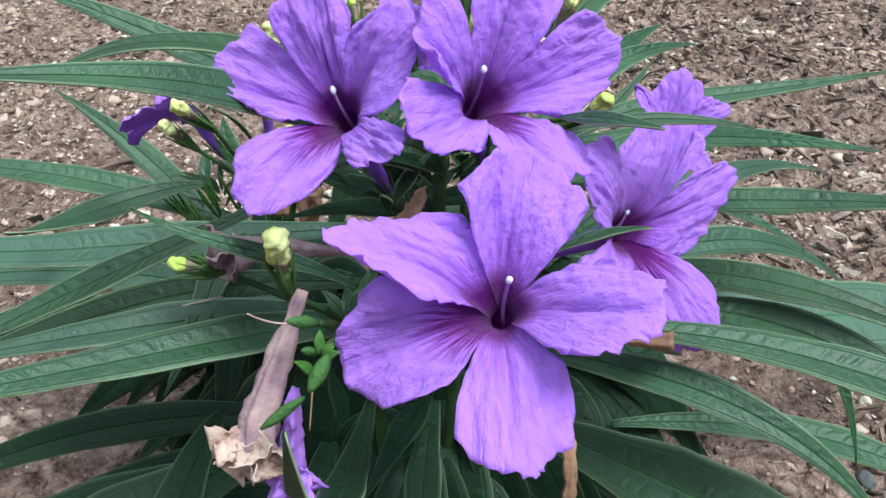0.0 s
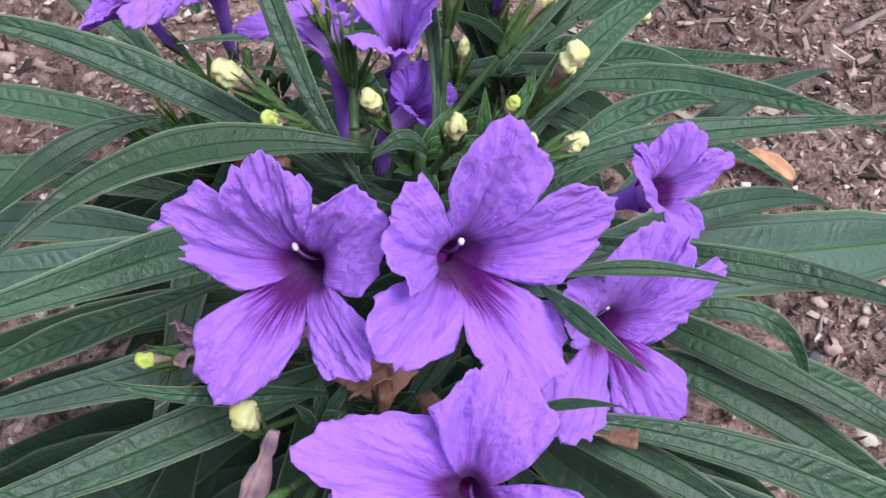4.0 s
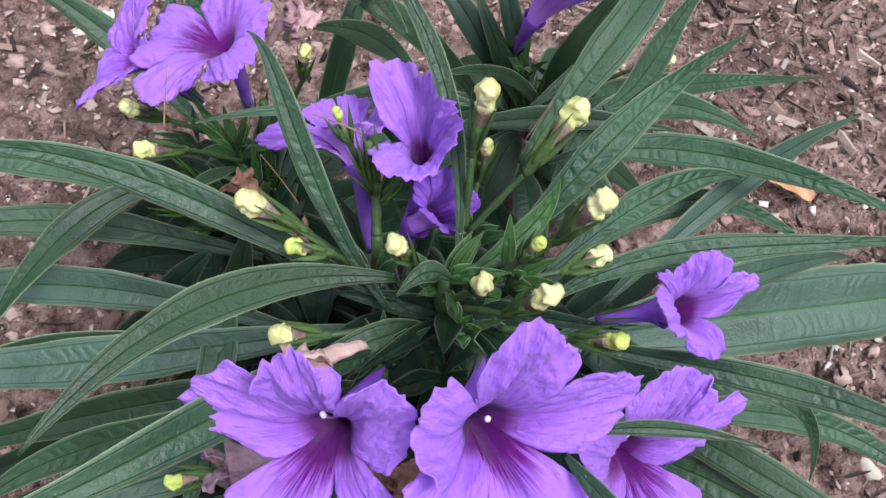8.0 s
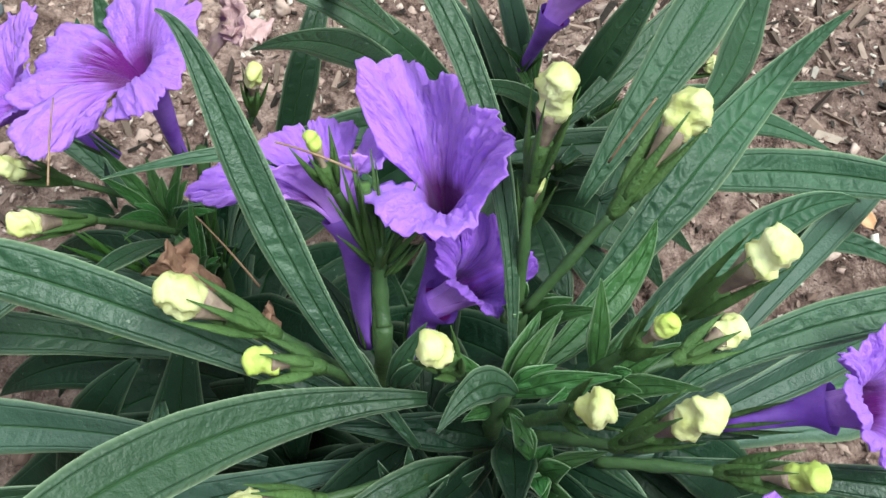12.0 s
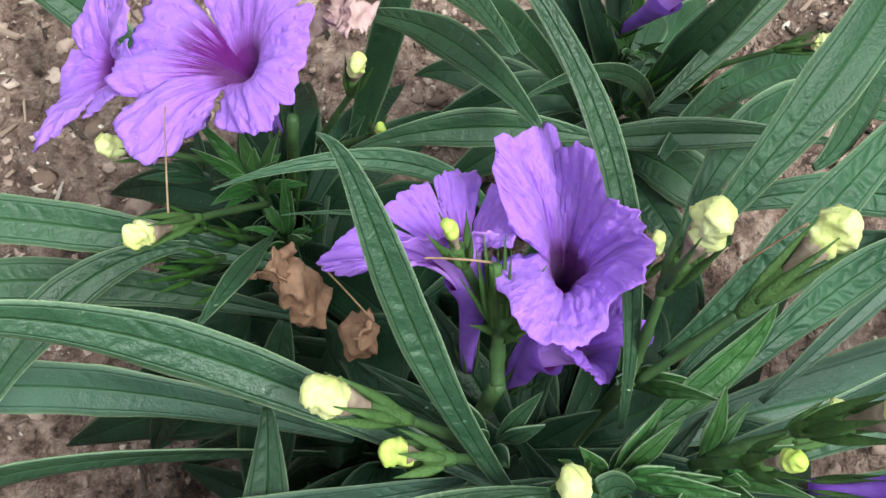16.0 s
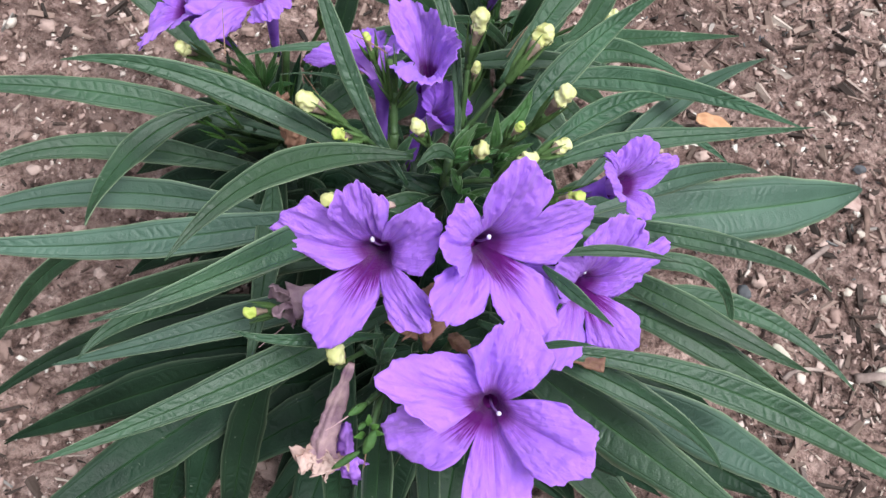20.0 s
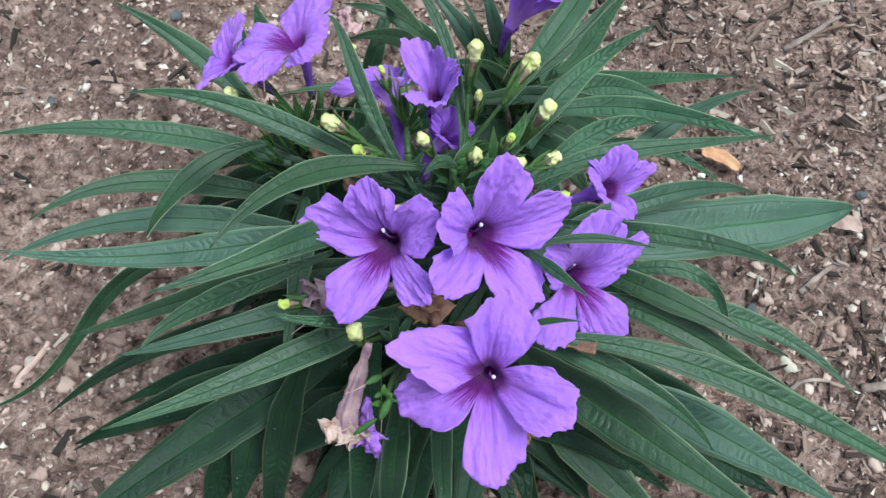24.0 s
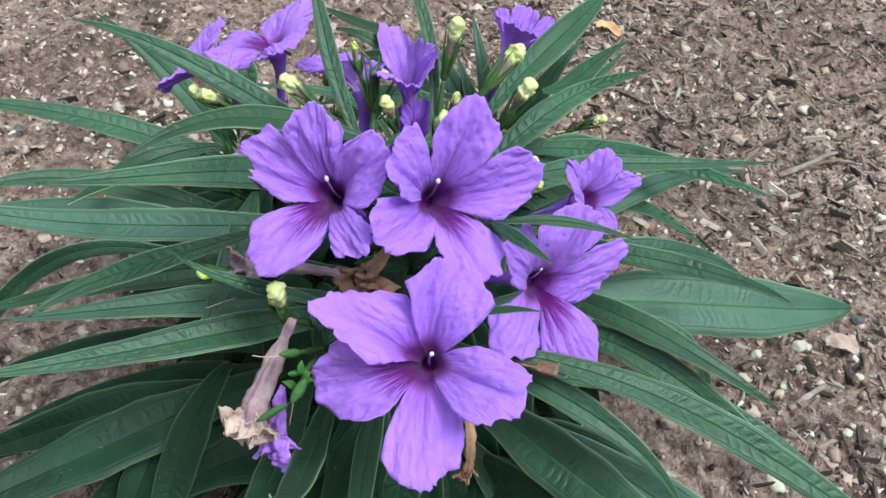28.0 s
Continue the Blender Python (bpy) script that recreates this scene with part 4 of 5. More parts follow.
flower(plant, (0.0107, 0.1123, 0.1440), [
    [(0.0062, 0.1205, 0.1640), (0.0116, 0.1271, 0.1654), (0.0190, 0.1262, 0.1640), (0.0246, 0.1207, 0.1609)],
    [(0.0287, 0.1088, 0.1554), (0.0343, 0.1021, 0.1564), (0.0312, 0.0935, 0.1545), (0.0222, 0.0925, 0.1525)],
    [(0.0220, 0.0956, 0.1365), (0.0176, 0.0861, 0.1355), (0.0112, 0.0822, 0.1380), (0.0044, 0.0867, 0.1388)],
    [(-0.0026, 0.0990, 0.1354), (-0.0105, 0.1030, 0.1316), (-0.0151, 0.1094, 0.1391), (-0.0098, 0.1105, 0.1490)],
    [(-0.0039, 0.1049, 0.1544), (-0.0161, 0.1148, 0.1563), (-0.0107, 0.1222, 0.1535), (0.0020, 0.1229, 0.1561)]],
    (0.008, 0.138, 0.115), (0.0119, 0.1088, 0.1522), seed=3, lips=(3,))
flower(plant, (0.0392, 0.1483, 0.1355), [
    [(0.0376, 0.1550, 0.1531), (0.0445, 0.1605, 0.1560), (0.0516, 0.1602, 0.1548), (0.0530, 0.1545, 0.1530)],
    [(0.0552, 0.1560, 0.1465), (0.0620, 0.1587, 0.1461), (0.0605, 0.1540, 0.1390), (0.0528, 0.1488, 0.1310)],
    [(0.0579, 0.1425, 0.1250), (0.0578, 0.1366, 0.1182), (0.0492, 0.1315, 0.1178), (0.0445, 0.1355, 0.1195)],
    [(0.0415, 0.1340, 0.1230), (0.0345, 0.1275, 0.1285), (0.0284, 0.1262, 0.1328), (0.0262, 0.1350, 0.1325)],
    [(0.0305, 0.1405, 0.1455), (0.0275, 0.1440, 0.1530), (0.0318, 0.1495, 0.1575)]],
    (0.022, 0.164, 0.118), (0.0395, 0.1518, 0.1386), seed=4, lips=(2,))
flower(plant, (0.0520, 0.1775, 0.1410), [
    [(0.0479, 0.1816, 0.1509), (0.0545, 0.1851, 0.1558), (0.0609, 0.1834, 0.1520)],
    [(0.0622, 0.1828, 0.1508), (0.0673, 0.1826, 0.1474), (0.0614, 0.1771, 0.1441)],
    [(0.0612, 0.1722, 0.1405), (0.0598, 0.1684, 0.1385), (0.0535, 0.1690, 0.1395)],
    [(0.0494, 0.1706, 0.1446), (0.0455, 0.1735, 0.1505), (0.0436, 0.1775, 0.1546)],
    [(0.0440, 0.1790, 0.1540), (0.0448, 0.1808, 0.1535), (0.0468, 0.1822, 0.1520)]],
    (0.0370, 0.1798, 0.1295), None, seed=5, normal=(0.72, -0.25, 0.65), label="half-open violet flower seen from the side", mouth=0.0036)
flower(plant, (-0.0030, 0.2088, 0.1455), [
    [(-0.0135, 0.2150, 0.1560), (-0.0145, 0.2213, 0.1619), (-0.0092, 0.2262, 0.1590), (-0.0045, 0.2278, 0.1545)],
    [(-0.0068, 0.2235, 0.1545), (-0.0018, 0.2242, 0.1572), (0.0032, 0.2175, 0.1595)],
    [(0.0002, 0.2145, 0.1632), (0.0030, 0.2105, 0.1645), (0.0046, 0.2053, 0.1636), (0.0007, 0.2010, 0.1562)],
    [(0.0006, 0.2030, 0.1560), (-0.0026, 0.1966, 0.1605), (-0.0082, 0.1946, 0.1625), (-0.0130, 0.1985, 0.1610), (-0.0152, 0.2080, 0.1548)]],
    (-0.0080, 0.1990, 0.1160), None, seed=6, label="half-open violet cup-shaped flower with a forward lower petal", normal=(-0.05, 0.25, 0.96), ruffle=0.7, part_at=0.22, mouth=0.0022, crumple=1.15, bulge=0.10, arch=0.0034)
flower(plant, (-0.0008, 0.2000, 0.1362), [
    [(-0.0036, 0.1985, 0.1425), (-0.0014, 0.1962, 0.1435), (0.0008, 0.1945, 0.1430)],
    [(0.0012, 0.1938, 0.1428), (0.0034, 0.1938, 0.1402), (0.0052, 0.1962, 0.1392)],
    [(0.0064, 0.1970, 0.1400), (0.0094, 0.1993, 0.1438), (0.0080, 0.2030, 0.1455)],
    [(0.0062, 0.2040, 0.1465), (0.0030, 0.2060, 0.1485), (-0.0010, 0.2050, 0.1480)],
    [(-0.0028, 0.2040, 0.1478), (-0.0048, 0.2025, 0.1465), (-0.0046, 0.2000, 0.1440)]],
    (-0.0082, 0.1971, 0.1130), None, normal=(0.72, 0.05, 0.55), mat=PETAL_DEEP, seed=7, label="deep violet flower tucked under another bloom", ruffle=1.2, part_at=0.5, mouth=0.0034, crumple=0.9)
flower(plant, (-0.0188, 0.2110, 0.1482), [
    [(-0.0355, 0.2062, 0.1530), (-0.0380, 0.2082, 0.1535), (-0.0325, 0.2138, 0.1530)],
    [(-0.0300, 0.2155, 0.1525), (-0.0270, 0.2190, 0.1518), (-0.0235, 0.2208, 0.1510)],
    [(-0.0225, 0.2222, 0.1498), (-0.0200, 0.2235, 0.1490), (-0.0152, 0.2248, 0.1460)],
    [(-0.0130, 0.2225, 0.1480), (-0.0112, 0.2165, 0.1520), (-0.0122, 0.2105, 0.1557)],
    [(-0.0140, 0.2118, 0.1560), (-0.0200, 0.2112, 0.1558), (-0.0275, 0.2108, 0.1545)]],
    (-0.0150, 0.2000, 0.1180), None, seed=8, label="violet flower drooping behind a leaf", normal=(-0.38, 0.72, 0.50), ruffle=1.3, part_at=0.40, mouth=0.0030, crumple=1.4, bulge=0.04, arch=0.0004)
flower(plant_left, (-0.0557, 0.2520, 0.1280), [
    [(-0.0620, 0.2740, 0.1230), (-0.0500, 0.2765, 0.1320), (-0.0411, 0.2640, 0.1400)],
    [(-0.0420, 0.2570, 0.1395), (-0.0432, 0.2482, 0.1368), (-0.0455, 0.2400, 0.1375)],
    [(-0.0465, 0.2380, 0.1380), (-0.0505, 0.2345, 0.1375), (-0.0570, 0.2375, 0.1310)],
    [(-0.0645, 0.2405, 0.1255), (-0.0691, 0.2325, 0.1285), (-0.0763, 0.2385, 0.1247), (-0.0768, 0.2440, 0.1225)],
    [(-0.0790, 0.2500, 0.1200), (-0.0800, 0.2620, 0.1165), (-0.0730, 0.2745, 0.1165)]],
    (-0.0530, 0.2550, 0.0940), None, seed=9, lips=(4,))
flower(plant_left, (-0.0850, 0.2620, 0.1060), fans((-0.0850, 0.2620, 0.1080), [(-0.0965, 0.2430, 0.1105), (-0.1000, 0.2600, 0.0950), (-0.0883, 0.2790, 0.1130), (-0.0790, 0.2750, 0.1200), (-0.0780, 0.2510, 0.1190)]),
       (-0.0690, 0.2600, 0.0900), None, seed=10, normal=(-0.75, -0.35, 0.4), label="violet flower turned away to the side")
flower(plant_back, (0.0300, 0.2800, 0.1150), fans((0.0300, 0.2790, 0.1180), [(0.0500, 0.2744, 0.1280), (0.0475, 0.2883, 0.1282), (0.0353, 0.2963, 0.1300), (0.0225, 0.2900, 0.1300), (0.0300, 0.2707, 0.1370)]),
       (0.0255, 0.2870, 0.0850), None, seed=11, label="violet flower on a slim tube, turned away", normal=(0.45, 0.25, 0.85))

# buds of the main plant
stem(plant, [(-0.0128, 0.2005, 0.1440), (-0.0138, 0.2035, 0.1500), (-0.0146, 0.2070, 0.1560)], 0.0014, 0.0009, CALYX, "calyx")
sepals(plant, np.array([-0.0132, 0.2015, 0.1455]), np.array([-0.0019, 0.0070, 0.0138]), 0.0160, 0.0014, CALYX, 5, 0.0024)
sepals(plant, np.array([-0.0122, 0.2000, 0.1440]), np.array([0.0060, 0.0040, 0.0090]), 0.0075, 0.0012, CALYX, 4, 0.0018)
bud(plant, (-0.0360, 0.1892, 0.1606), (-0.0261, 0.1872, 0.1532), 0.0040, (-0.015, 0.185, 0.138))
bud(plant, (0.0084, 0.2071, 0.1739), (0.0067, 0.2030, 0.1590), 0.0040, (0.0065, 0.195, 0.142))
bud(plant, (0.0266, 0.2087, 0.1671), (0.0180, 0.2010, 0.1560), 0.0040, (0.0075, 0.194, 0.142))
bud(plant, (0.0294, 0.1856, 0.1721), (0.0235, 0.1855, 0.1560), 0.0038, (0.0150, 0.183, 0.145))
bud(plant, (-0.0076, 0.1785, 0.1664), (-0.0045, 0.1800, 0.1560), 0.0030, (0.000, 0.180, 0.145))
bud(plant, (0.0079, 0.1696, 0.1707), (0.0070, 0.1730, 0.1590), 0.0031, (0.004, 0.176, 0.147))
bud(plant, (0.0199, 0.1699, 0.1657), (0.0135, 0.1705, 0.1540), 0.0036, (0.006, 0.175, 0.145))
bud(plant, (0.0352, 0.1885, 0.1438), (0.0270, 0.1850, 0.1430), 0.0032, (0.016, 0.182, 0.142))
bud(plant, (0.0190, 0.1811, 0.1639), (0.0165, 0.1815, 0.1550), 0.0022, (0.013, 0.182, 0.146), BUD_GREEN)
bud(plant, (-0.0275, 0.1828, 0.1550), (-0.0205, 0.1822, 0.1540), 0.0026, (-0.014, 0.183, 0.142), BUD_GREEN)
bud(plant, (-0.0209, 0.2104, 0.1611), (-0.0185, 0.2080, 0.1530), 0.0018, (-0.0128, 0.2020, 0.1406), BUD_GREEN)
bud(plant, (-0.0297, 0.1676, 0.1465), (-0.0210, 0.1690, 0.1430), 0.0032, (-0.008, 0.172, 0.140))
bud(plant, (0.0343, 0.1650, 0.1564), (0.0270, 0.1680, 0.1490), 0.0030, (0.014, 0.172, 0.142), BUD_GREEN)
bud(plant, (0.0114, 0.2146, 0.1440), (0.0100, 0.2110, 0.1350), 0.0024, (0.0070, 0.200, 0.125))
bud(plant, (-0.0268, 0.1246, 0.1470), (-0.0256, 0.1262, 0.1350), 0.0042, (-0.013, 0.140, 0.115))
bud(plant, (-0.0504, 0.1416, 0.1308), (-0.0420, 0.1440, 0.1270), 0.0024, (-0.020, 0.150, 0.110), BUD_GREEN)
# buds of the clumps behind
bud(plant_left, (-0.0826, 0.2443, 0.1089), (-0.0750, 0.2470, 0.1000), 0.0036, (-0.060, 0.250, 0.085))
bud(plant_left, (-0.0700, 0.2202, 0.1272), (-0.0630, 0.2270, 0.1170), 0.0036, (-0.055, 0.240, 0.090))
bud(plant_left, (-0.0354, 0.2573, 0.1194), (-0.0370, 0.2570, 0.1080), 0.0032, (-0.045, 0.257, 0.085))
bud(plant_left, (-0.0311, 0.2515, 0.1046), (-0.0330, 0.2530, 0.0970), 0.0020, (-0.044, 0.256, 0.082), BUD_GREEN)
bud(plant_back, (0.0732, 0.2825, 0.0909), (0.0650, 0.2850, 0.0830), 0.0036, (0.045, 0.288, 0.060))

# stems
stem(plant, [(0.002, 0.170, -0.004), (0.000, 0.176, 0.07), (0.002, 0.180, 0.149)], 0.0021, 0.0014)
stem(plant, [(-0.012, 0.180, -0.004), (-0.014, 0.190, 0.07), (-0.0125, 0.194, 0.1385)], 0.0019, 0.0013)
stem(plant, [(0.012, 0.180, -0.004), (0.010, 0.190, 0.07), (0.0070, 0.195, 0.142)], 0.0019, 0.0012)
stem(plant, [(0.004, 0.158, -0.004), (0.003, 0.150, 0.06), (0.006, 0.140, 0.115)], 0.0019, 0.0012)
stem(plant, [(-0.006, 0.160, -0.004), (-0.010, 0.150, 0.06), (-0.013, 0.140, 0.115)], 0.0024, 0.0012)
stem(plant, [(-0.0125, 0.194, 0.1385), (-0.0130, 0.198, 0.140), (-0.0128, 0.2020, 0.1480)], 0.0012, 0.0010)
stem(plant, [(0.012, 0.168, -0.004), (0.018, 0.165, 0.06), (0.022, 0.164, 0.118)], 0.0024, 0.0012)
stem(plant_left, [(-0.052, 0.252, -0.004), (-0.055, 0.25, 0.045), (-0.050, 0.258, 0.095)], 0.0026, 0.0013)
stem(plant_left, [(-0.058, 0.248, -0.004), (-0.060, 0.25, 0.045), (-0.060, 0.252, 0.085)], 0.0024, 0.0013)
stem(plant_back, [(0.032, 0.290, -0.004), (0.032, 0.288, 0.04), (0.026, 0.287, 0.093)], 0.0024, 0.0012)
stem(plant_back, [(0.040, 0.288, -0.004), (0.042, 0.288, 0.03), (0.045, 0.288, 0.060)], 0.0024, 0.0012)


# leaflets and shoots where the stems branch
def bracts(parent, at, count, length, lean, seed, width=0.0028, mat=LEAF, rise=1.0):
    rng = random.Random(seed)
    for _ in range(count):
        a = rng.uniform(0, 6.283)
        l = length * rng.uniform(0.45, 1.25)
        o = np.array([math.cos(a), math.sin(a), 0.0])
        tilt = lean * rng.uniform(0.5, 1.2)
        p0 = np.asarray(at, float) + o * 0.001 + np.array([0, 0, rng.uniform(-0.008, 0.0)])
        p1 = p0 + o * l * 0.35 * tilt + np.array([0, 0, l * 0.5 * rise])
        p2 = p0 + o * l * 0.95 * tilt + np.array([0, 0, l * rng.uniform(0.5, 0.9) * rise])
        leaf(parent, [p0, p1, p2], width * rng.uniform(0.7, 1.2), mat, fold=0.3, wave=0.02)


bracts(plant, (0.002, 0.180, 0.149), 11, 0.013, 0.8, 21, 0.0030, LEAF_YOUNG)
# next five clusters: darkened green, shade inside the clumps put into the colour
bracts(plant, (0.004, 0.178, 0.138), 7, 0.024, 1.1, 61, 0.0050, LEAF_SHADED, 0.7)
bracts(plant, (0.004, 0.172, 0.115), 7, 0.034, 1.2, 62, 0.0065, LEAF_SHADED, 0.5)
bracts(plant, (-0.006, 0.186, 0.120), 7, 0.032, 1.2, 63, 0.0065, LEAF_SHADED, 0.5)
bracts(plant, (0.000, 0.145, 0.100), 7, 0.030, 1.2, 64, 0.0060, LEAF_SHADED, 0.4)
bracts(plant_left, (-0.055, 0.25, 0.055), 12, 0.040, 0.5, 65, 0.0055, LEAF_SHADED, 0.9)
bracts(plant, (0.015, 0.182, 0.146), 9, 0.012, 0.8, 22, 0.0030, LEAF_YOUNG)
bracts(plant, (0.0075, 0.195, 0.142), 7, 0.016, 0.45, 23, 0.0030, LEAF_YOUNG)
sepals(plant, np.array([-0.0128, 0.2010, 0.1450]), np.array([0.0, 0.0020, 0.0100]), 0.0110, 0.0060, CALYX, 6, 0.0019)
bracts(plant, (-0.013, 0.186, 0.138), 6, 0.011, 0.7, 25)
bracts(plant, (0.006, 0.172, 0.143), 7, 0.011, 0.8, 26, 0.0030, LEAF_YOUNG)
bracts(plant, (-0.010, 0.168, 0.136), 6, 0.012, 0.8, 27)
bracts(plant, (-0.016, 0.130, 0.128), 6, 0.013, 0.8, 28)
bracts(plant, (-0.004, 0.140, 0.118), 6, 0.014, 0.6, 29)
bracts(plant_left, (-0.058, 0.246, 0.088), 11, 0.022, 0.6, 30, 0.0026, LEAF_YOUNG)
bracts(plant_left, (-0.052, 0.236, 0.080), 8, 0.024, 0.5, 31, 0.0024, LEAF_YOUNG)
bracts(plant_left, (-0.042, 0.256, 0.080), 6, 0.018, 0.5, 32, 0.0024)
bracts(plant_left, (-0.070, 0.250, 0.085), 6, 0.018, 0.7, 33, 0.0024)
bracts(plant_back, (0.030, 0.287, 0.080), 8, 0.022, 0.5, 34, 0.0028, LEAF_YOUNG)
bracts(plant_back, (0.048, 0.288, 0.062), 9, 0.024, 0.6, 35, 0.0028)


for k, (x, y, z) in enumerate(((-0.076, 0.230, 0.096), (-0.071, 0.226, 0.094), (-0.066, 0.228, 0.098), (-0.061, 0.233, 0.098), (-0.069, 0.236, 0.096), (-0.064, 0.223, 0.090), (-0.050, 0.244, 0.092), (-0.047, 0.238, 0.088))):
    stem(plant_left, [(-0.056, 0.245, 0.05), (x * 0.6 - 0.022, y * 0.6 + 0.098, z - 0.025), (x, y, z - 0.010)], 0.0010, 0.0008)
    sepals(plant_left, np.array([x, y, z - 0.010]), np.array([x + 0.056, y - 0.245, 0.05]), 0.015, 0.0016, BRACT, 4, 0.0022)
for k, (x, y, z) in enumerate(((0.030, 0.274, 0.080), (0.035, 0.279, 0.084), (0.042, 0.284, 0.082), (0.036, 0.270, 0.076), (0.048, 0.280, 0.078))):
    stem(plant_back, [(0.036, 0.288, 0.04), (0.036, 0.284, 0.055), (x, y, z - 0.010)], 0.0010, 0.0008)
    sepals(plant_back, np.array([x, y, z - 0.010]), np.array([x - 0.036, y - 0.288, 0.05]), 0.015, 0.0016, BRACT, 4, 0.0022)


# the lower leaves close to the ground, most with shade put into their green
def understorey(parent, at, count, lo, hi, seed, z0=0.045, mat=LEAF_SHADED):
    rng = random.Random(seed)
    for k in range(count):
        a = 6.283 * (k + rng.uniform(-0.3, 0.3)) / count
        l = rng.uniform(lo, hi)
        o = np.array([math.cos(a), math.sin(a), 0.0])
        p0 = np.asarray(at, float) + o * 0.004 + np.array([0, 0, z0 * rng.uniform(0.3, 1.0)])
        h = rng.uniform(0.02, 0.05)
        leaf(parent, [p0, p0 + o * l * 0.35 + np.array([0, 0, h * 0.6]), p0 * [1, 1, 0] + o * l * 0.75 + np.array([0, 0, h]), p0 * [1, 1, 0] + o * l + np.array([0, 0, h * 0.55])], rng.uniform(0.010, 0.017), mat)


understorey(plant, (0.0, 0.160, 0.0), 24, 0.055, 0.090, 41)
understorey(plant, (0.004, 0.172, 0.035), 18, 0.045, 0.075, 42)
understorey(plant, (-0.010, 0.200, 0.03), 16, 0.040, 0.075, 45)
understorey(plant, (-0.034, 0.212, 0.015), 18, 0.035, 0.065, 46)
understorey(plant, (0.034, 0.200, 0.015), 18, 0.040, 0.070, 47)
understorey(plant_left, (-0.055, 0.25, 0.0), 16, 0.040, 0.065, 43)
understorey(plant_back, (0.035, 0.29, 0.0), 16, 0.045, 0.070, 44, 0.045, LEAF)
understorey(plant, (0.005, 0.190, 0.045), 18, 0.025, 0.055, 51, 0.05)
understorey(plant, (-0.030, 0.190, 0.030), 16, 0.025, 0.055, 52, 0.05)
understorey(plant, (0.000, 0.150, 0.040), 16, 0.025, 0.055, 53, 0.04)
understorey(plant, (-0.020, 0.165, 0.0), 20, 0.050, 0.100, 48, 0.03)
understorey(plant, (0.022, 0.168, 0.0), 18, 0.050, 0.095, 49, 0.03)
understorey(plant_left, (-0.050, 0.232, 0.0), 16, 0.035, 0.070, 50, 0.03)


# withered flowers
def withered(parent, path, radii, mat, name, label, crumple=0.5, squash=0.3, seed=1.0, skirt=0, skirt_mat=None, ridges=0.12, spread=0.0):
    w = new(name)
    w.parent = parent
    w.empty_display_size = 0.004
    w["label"] = label
    w.matrix_parent_inverse = Matrix.Translation(parent.location).inverted()
    s = np.linspace(0, 1, 20)
    p = bezier(path, s)
    r = np.interp(s, np.linspace(0, 1, len(radii)), radii)
    placed(tube("withered_tube", p, r, mat, w, 20, "", ridges, crumple, seed, squash=squash))
    rng = random.Random(int(seed * 10))
    wide = spread or radii[-1]
    d = unit(np.asarray(path[-1], float) - np.asarray(path[-2], float))
    for k in range(skirt):
        e = unit(d + np.array([rng.uniform(-0.9, 0.9) for _ in range(3)]))
        t = np.asarray(path[-1], float) + e * wide * rng.uniform(0.8, 1.6)
        n = unit(np.cross(e, [rng.uniform(-1, 1) for _ in range(3)]))
        g = np.linspace(0, 1, 15)
        S = np.cross(n, e)
        P = np.zeros((15, 11, 3))
        uv = np.zeros((15, 11, 2))
        for i, u in enumerate(g):
            for j in range(11):
                v = -1 + 0.2 * j
                q = np.asarray(path[-1], float) - d * wide * 0.6 + (t - np.asarray(path[-1], float)) * u * 1.3 + S * v * wide * (0.4 + 0.7 * u)
                q = q + n * (0.0016 * noise.noise(Vector((u * 4 + k * 9 + seed, v * 3, 1.1))) + 0.0010 * noise.noise(Vector((u * 9 + k * 9, v * 8, seed))) + 0.0016 * v * v)
                P[i, j] = q
                uv[i, j] = (u, j / 10)
        placed(sheet("withered_petal", P, uv, 0.0003, skirt_mat or mat, w))
    return w


withered(plant, [(-0.0232, 0.1255, 0.1370), (-0.0262, 0.1190, 0.1290), (-0.0300, 0.1120, 0.1215), (-0.0305, 0.1060, 0.1160)], [0.0010, 0.0016, 0.0026, 0.0031, 0.0036], DRY_PINK, "withered_flower", "hanging withered flower, ridged pink-brown tube and papery petals", 0.42, 0.30, 1.3, 12, DRY, 0.22, 0.0038)
withered(plant, [(-0.0235, 0.1120, 0.1250), (-0.0245, 0.1100, 0.1150), (-0.0250, 0.1080, 0.1070)], [0.0018, 0.0030, 0.0036], PETAL_BACK, "wilted_flower", "crumpled violet wilted flower behind a withered one", 0.6, 0.4, 2.1, 6, PETAL_BACK, 0.2, 0.0050)
withered(plant, [(-0.0100, 0.1480, 0.1290), (-0.0190, 0.1500, 0.1290), (-0.0300, 0.1480, 0.1310), (-0.0400, 0.1449, 0.1320)], [0.0010, 0.0016, 0.0022, 0.0040], DRY_VIOLET, "withered_flower", "shrivelled purple-brown flower under the open blooms", 0.6, 0.3, 3.2, 3, DRY_VIOLET)
withered(plant, [(-0.0155, 0.1510, 0.1285), (-0.0110, 0.1450, 0.1350), (-0.0072, 0.1385, 0.1415)], [0.0010, 0.0014, 0.0022], BROWN, "withered_flower", "brown dried-up flower between the blooms", 0.4, 0.3, 4.2, 5, BROWN, 0.12, 0.0056)
withered(plant, [(0.0235, 0.1200, 0.1130), (0.0262, 0.1130, 0.1170), (0.0268, 0.1105, 0.0990)], [0.0009, 0.0013, 0.0016], BROWN, "withered_flower", "brown dried flower hanging under a bloom", 0.5, 0.3, 11.2, 2, BROWN, 0.12, 0.0024)
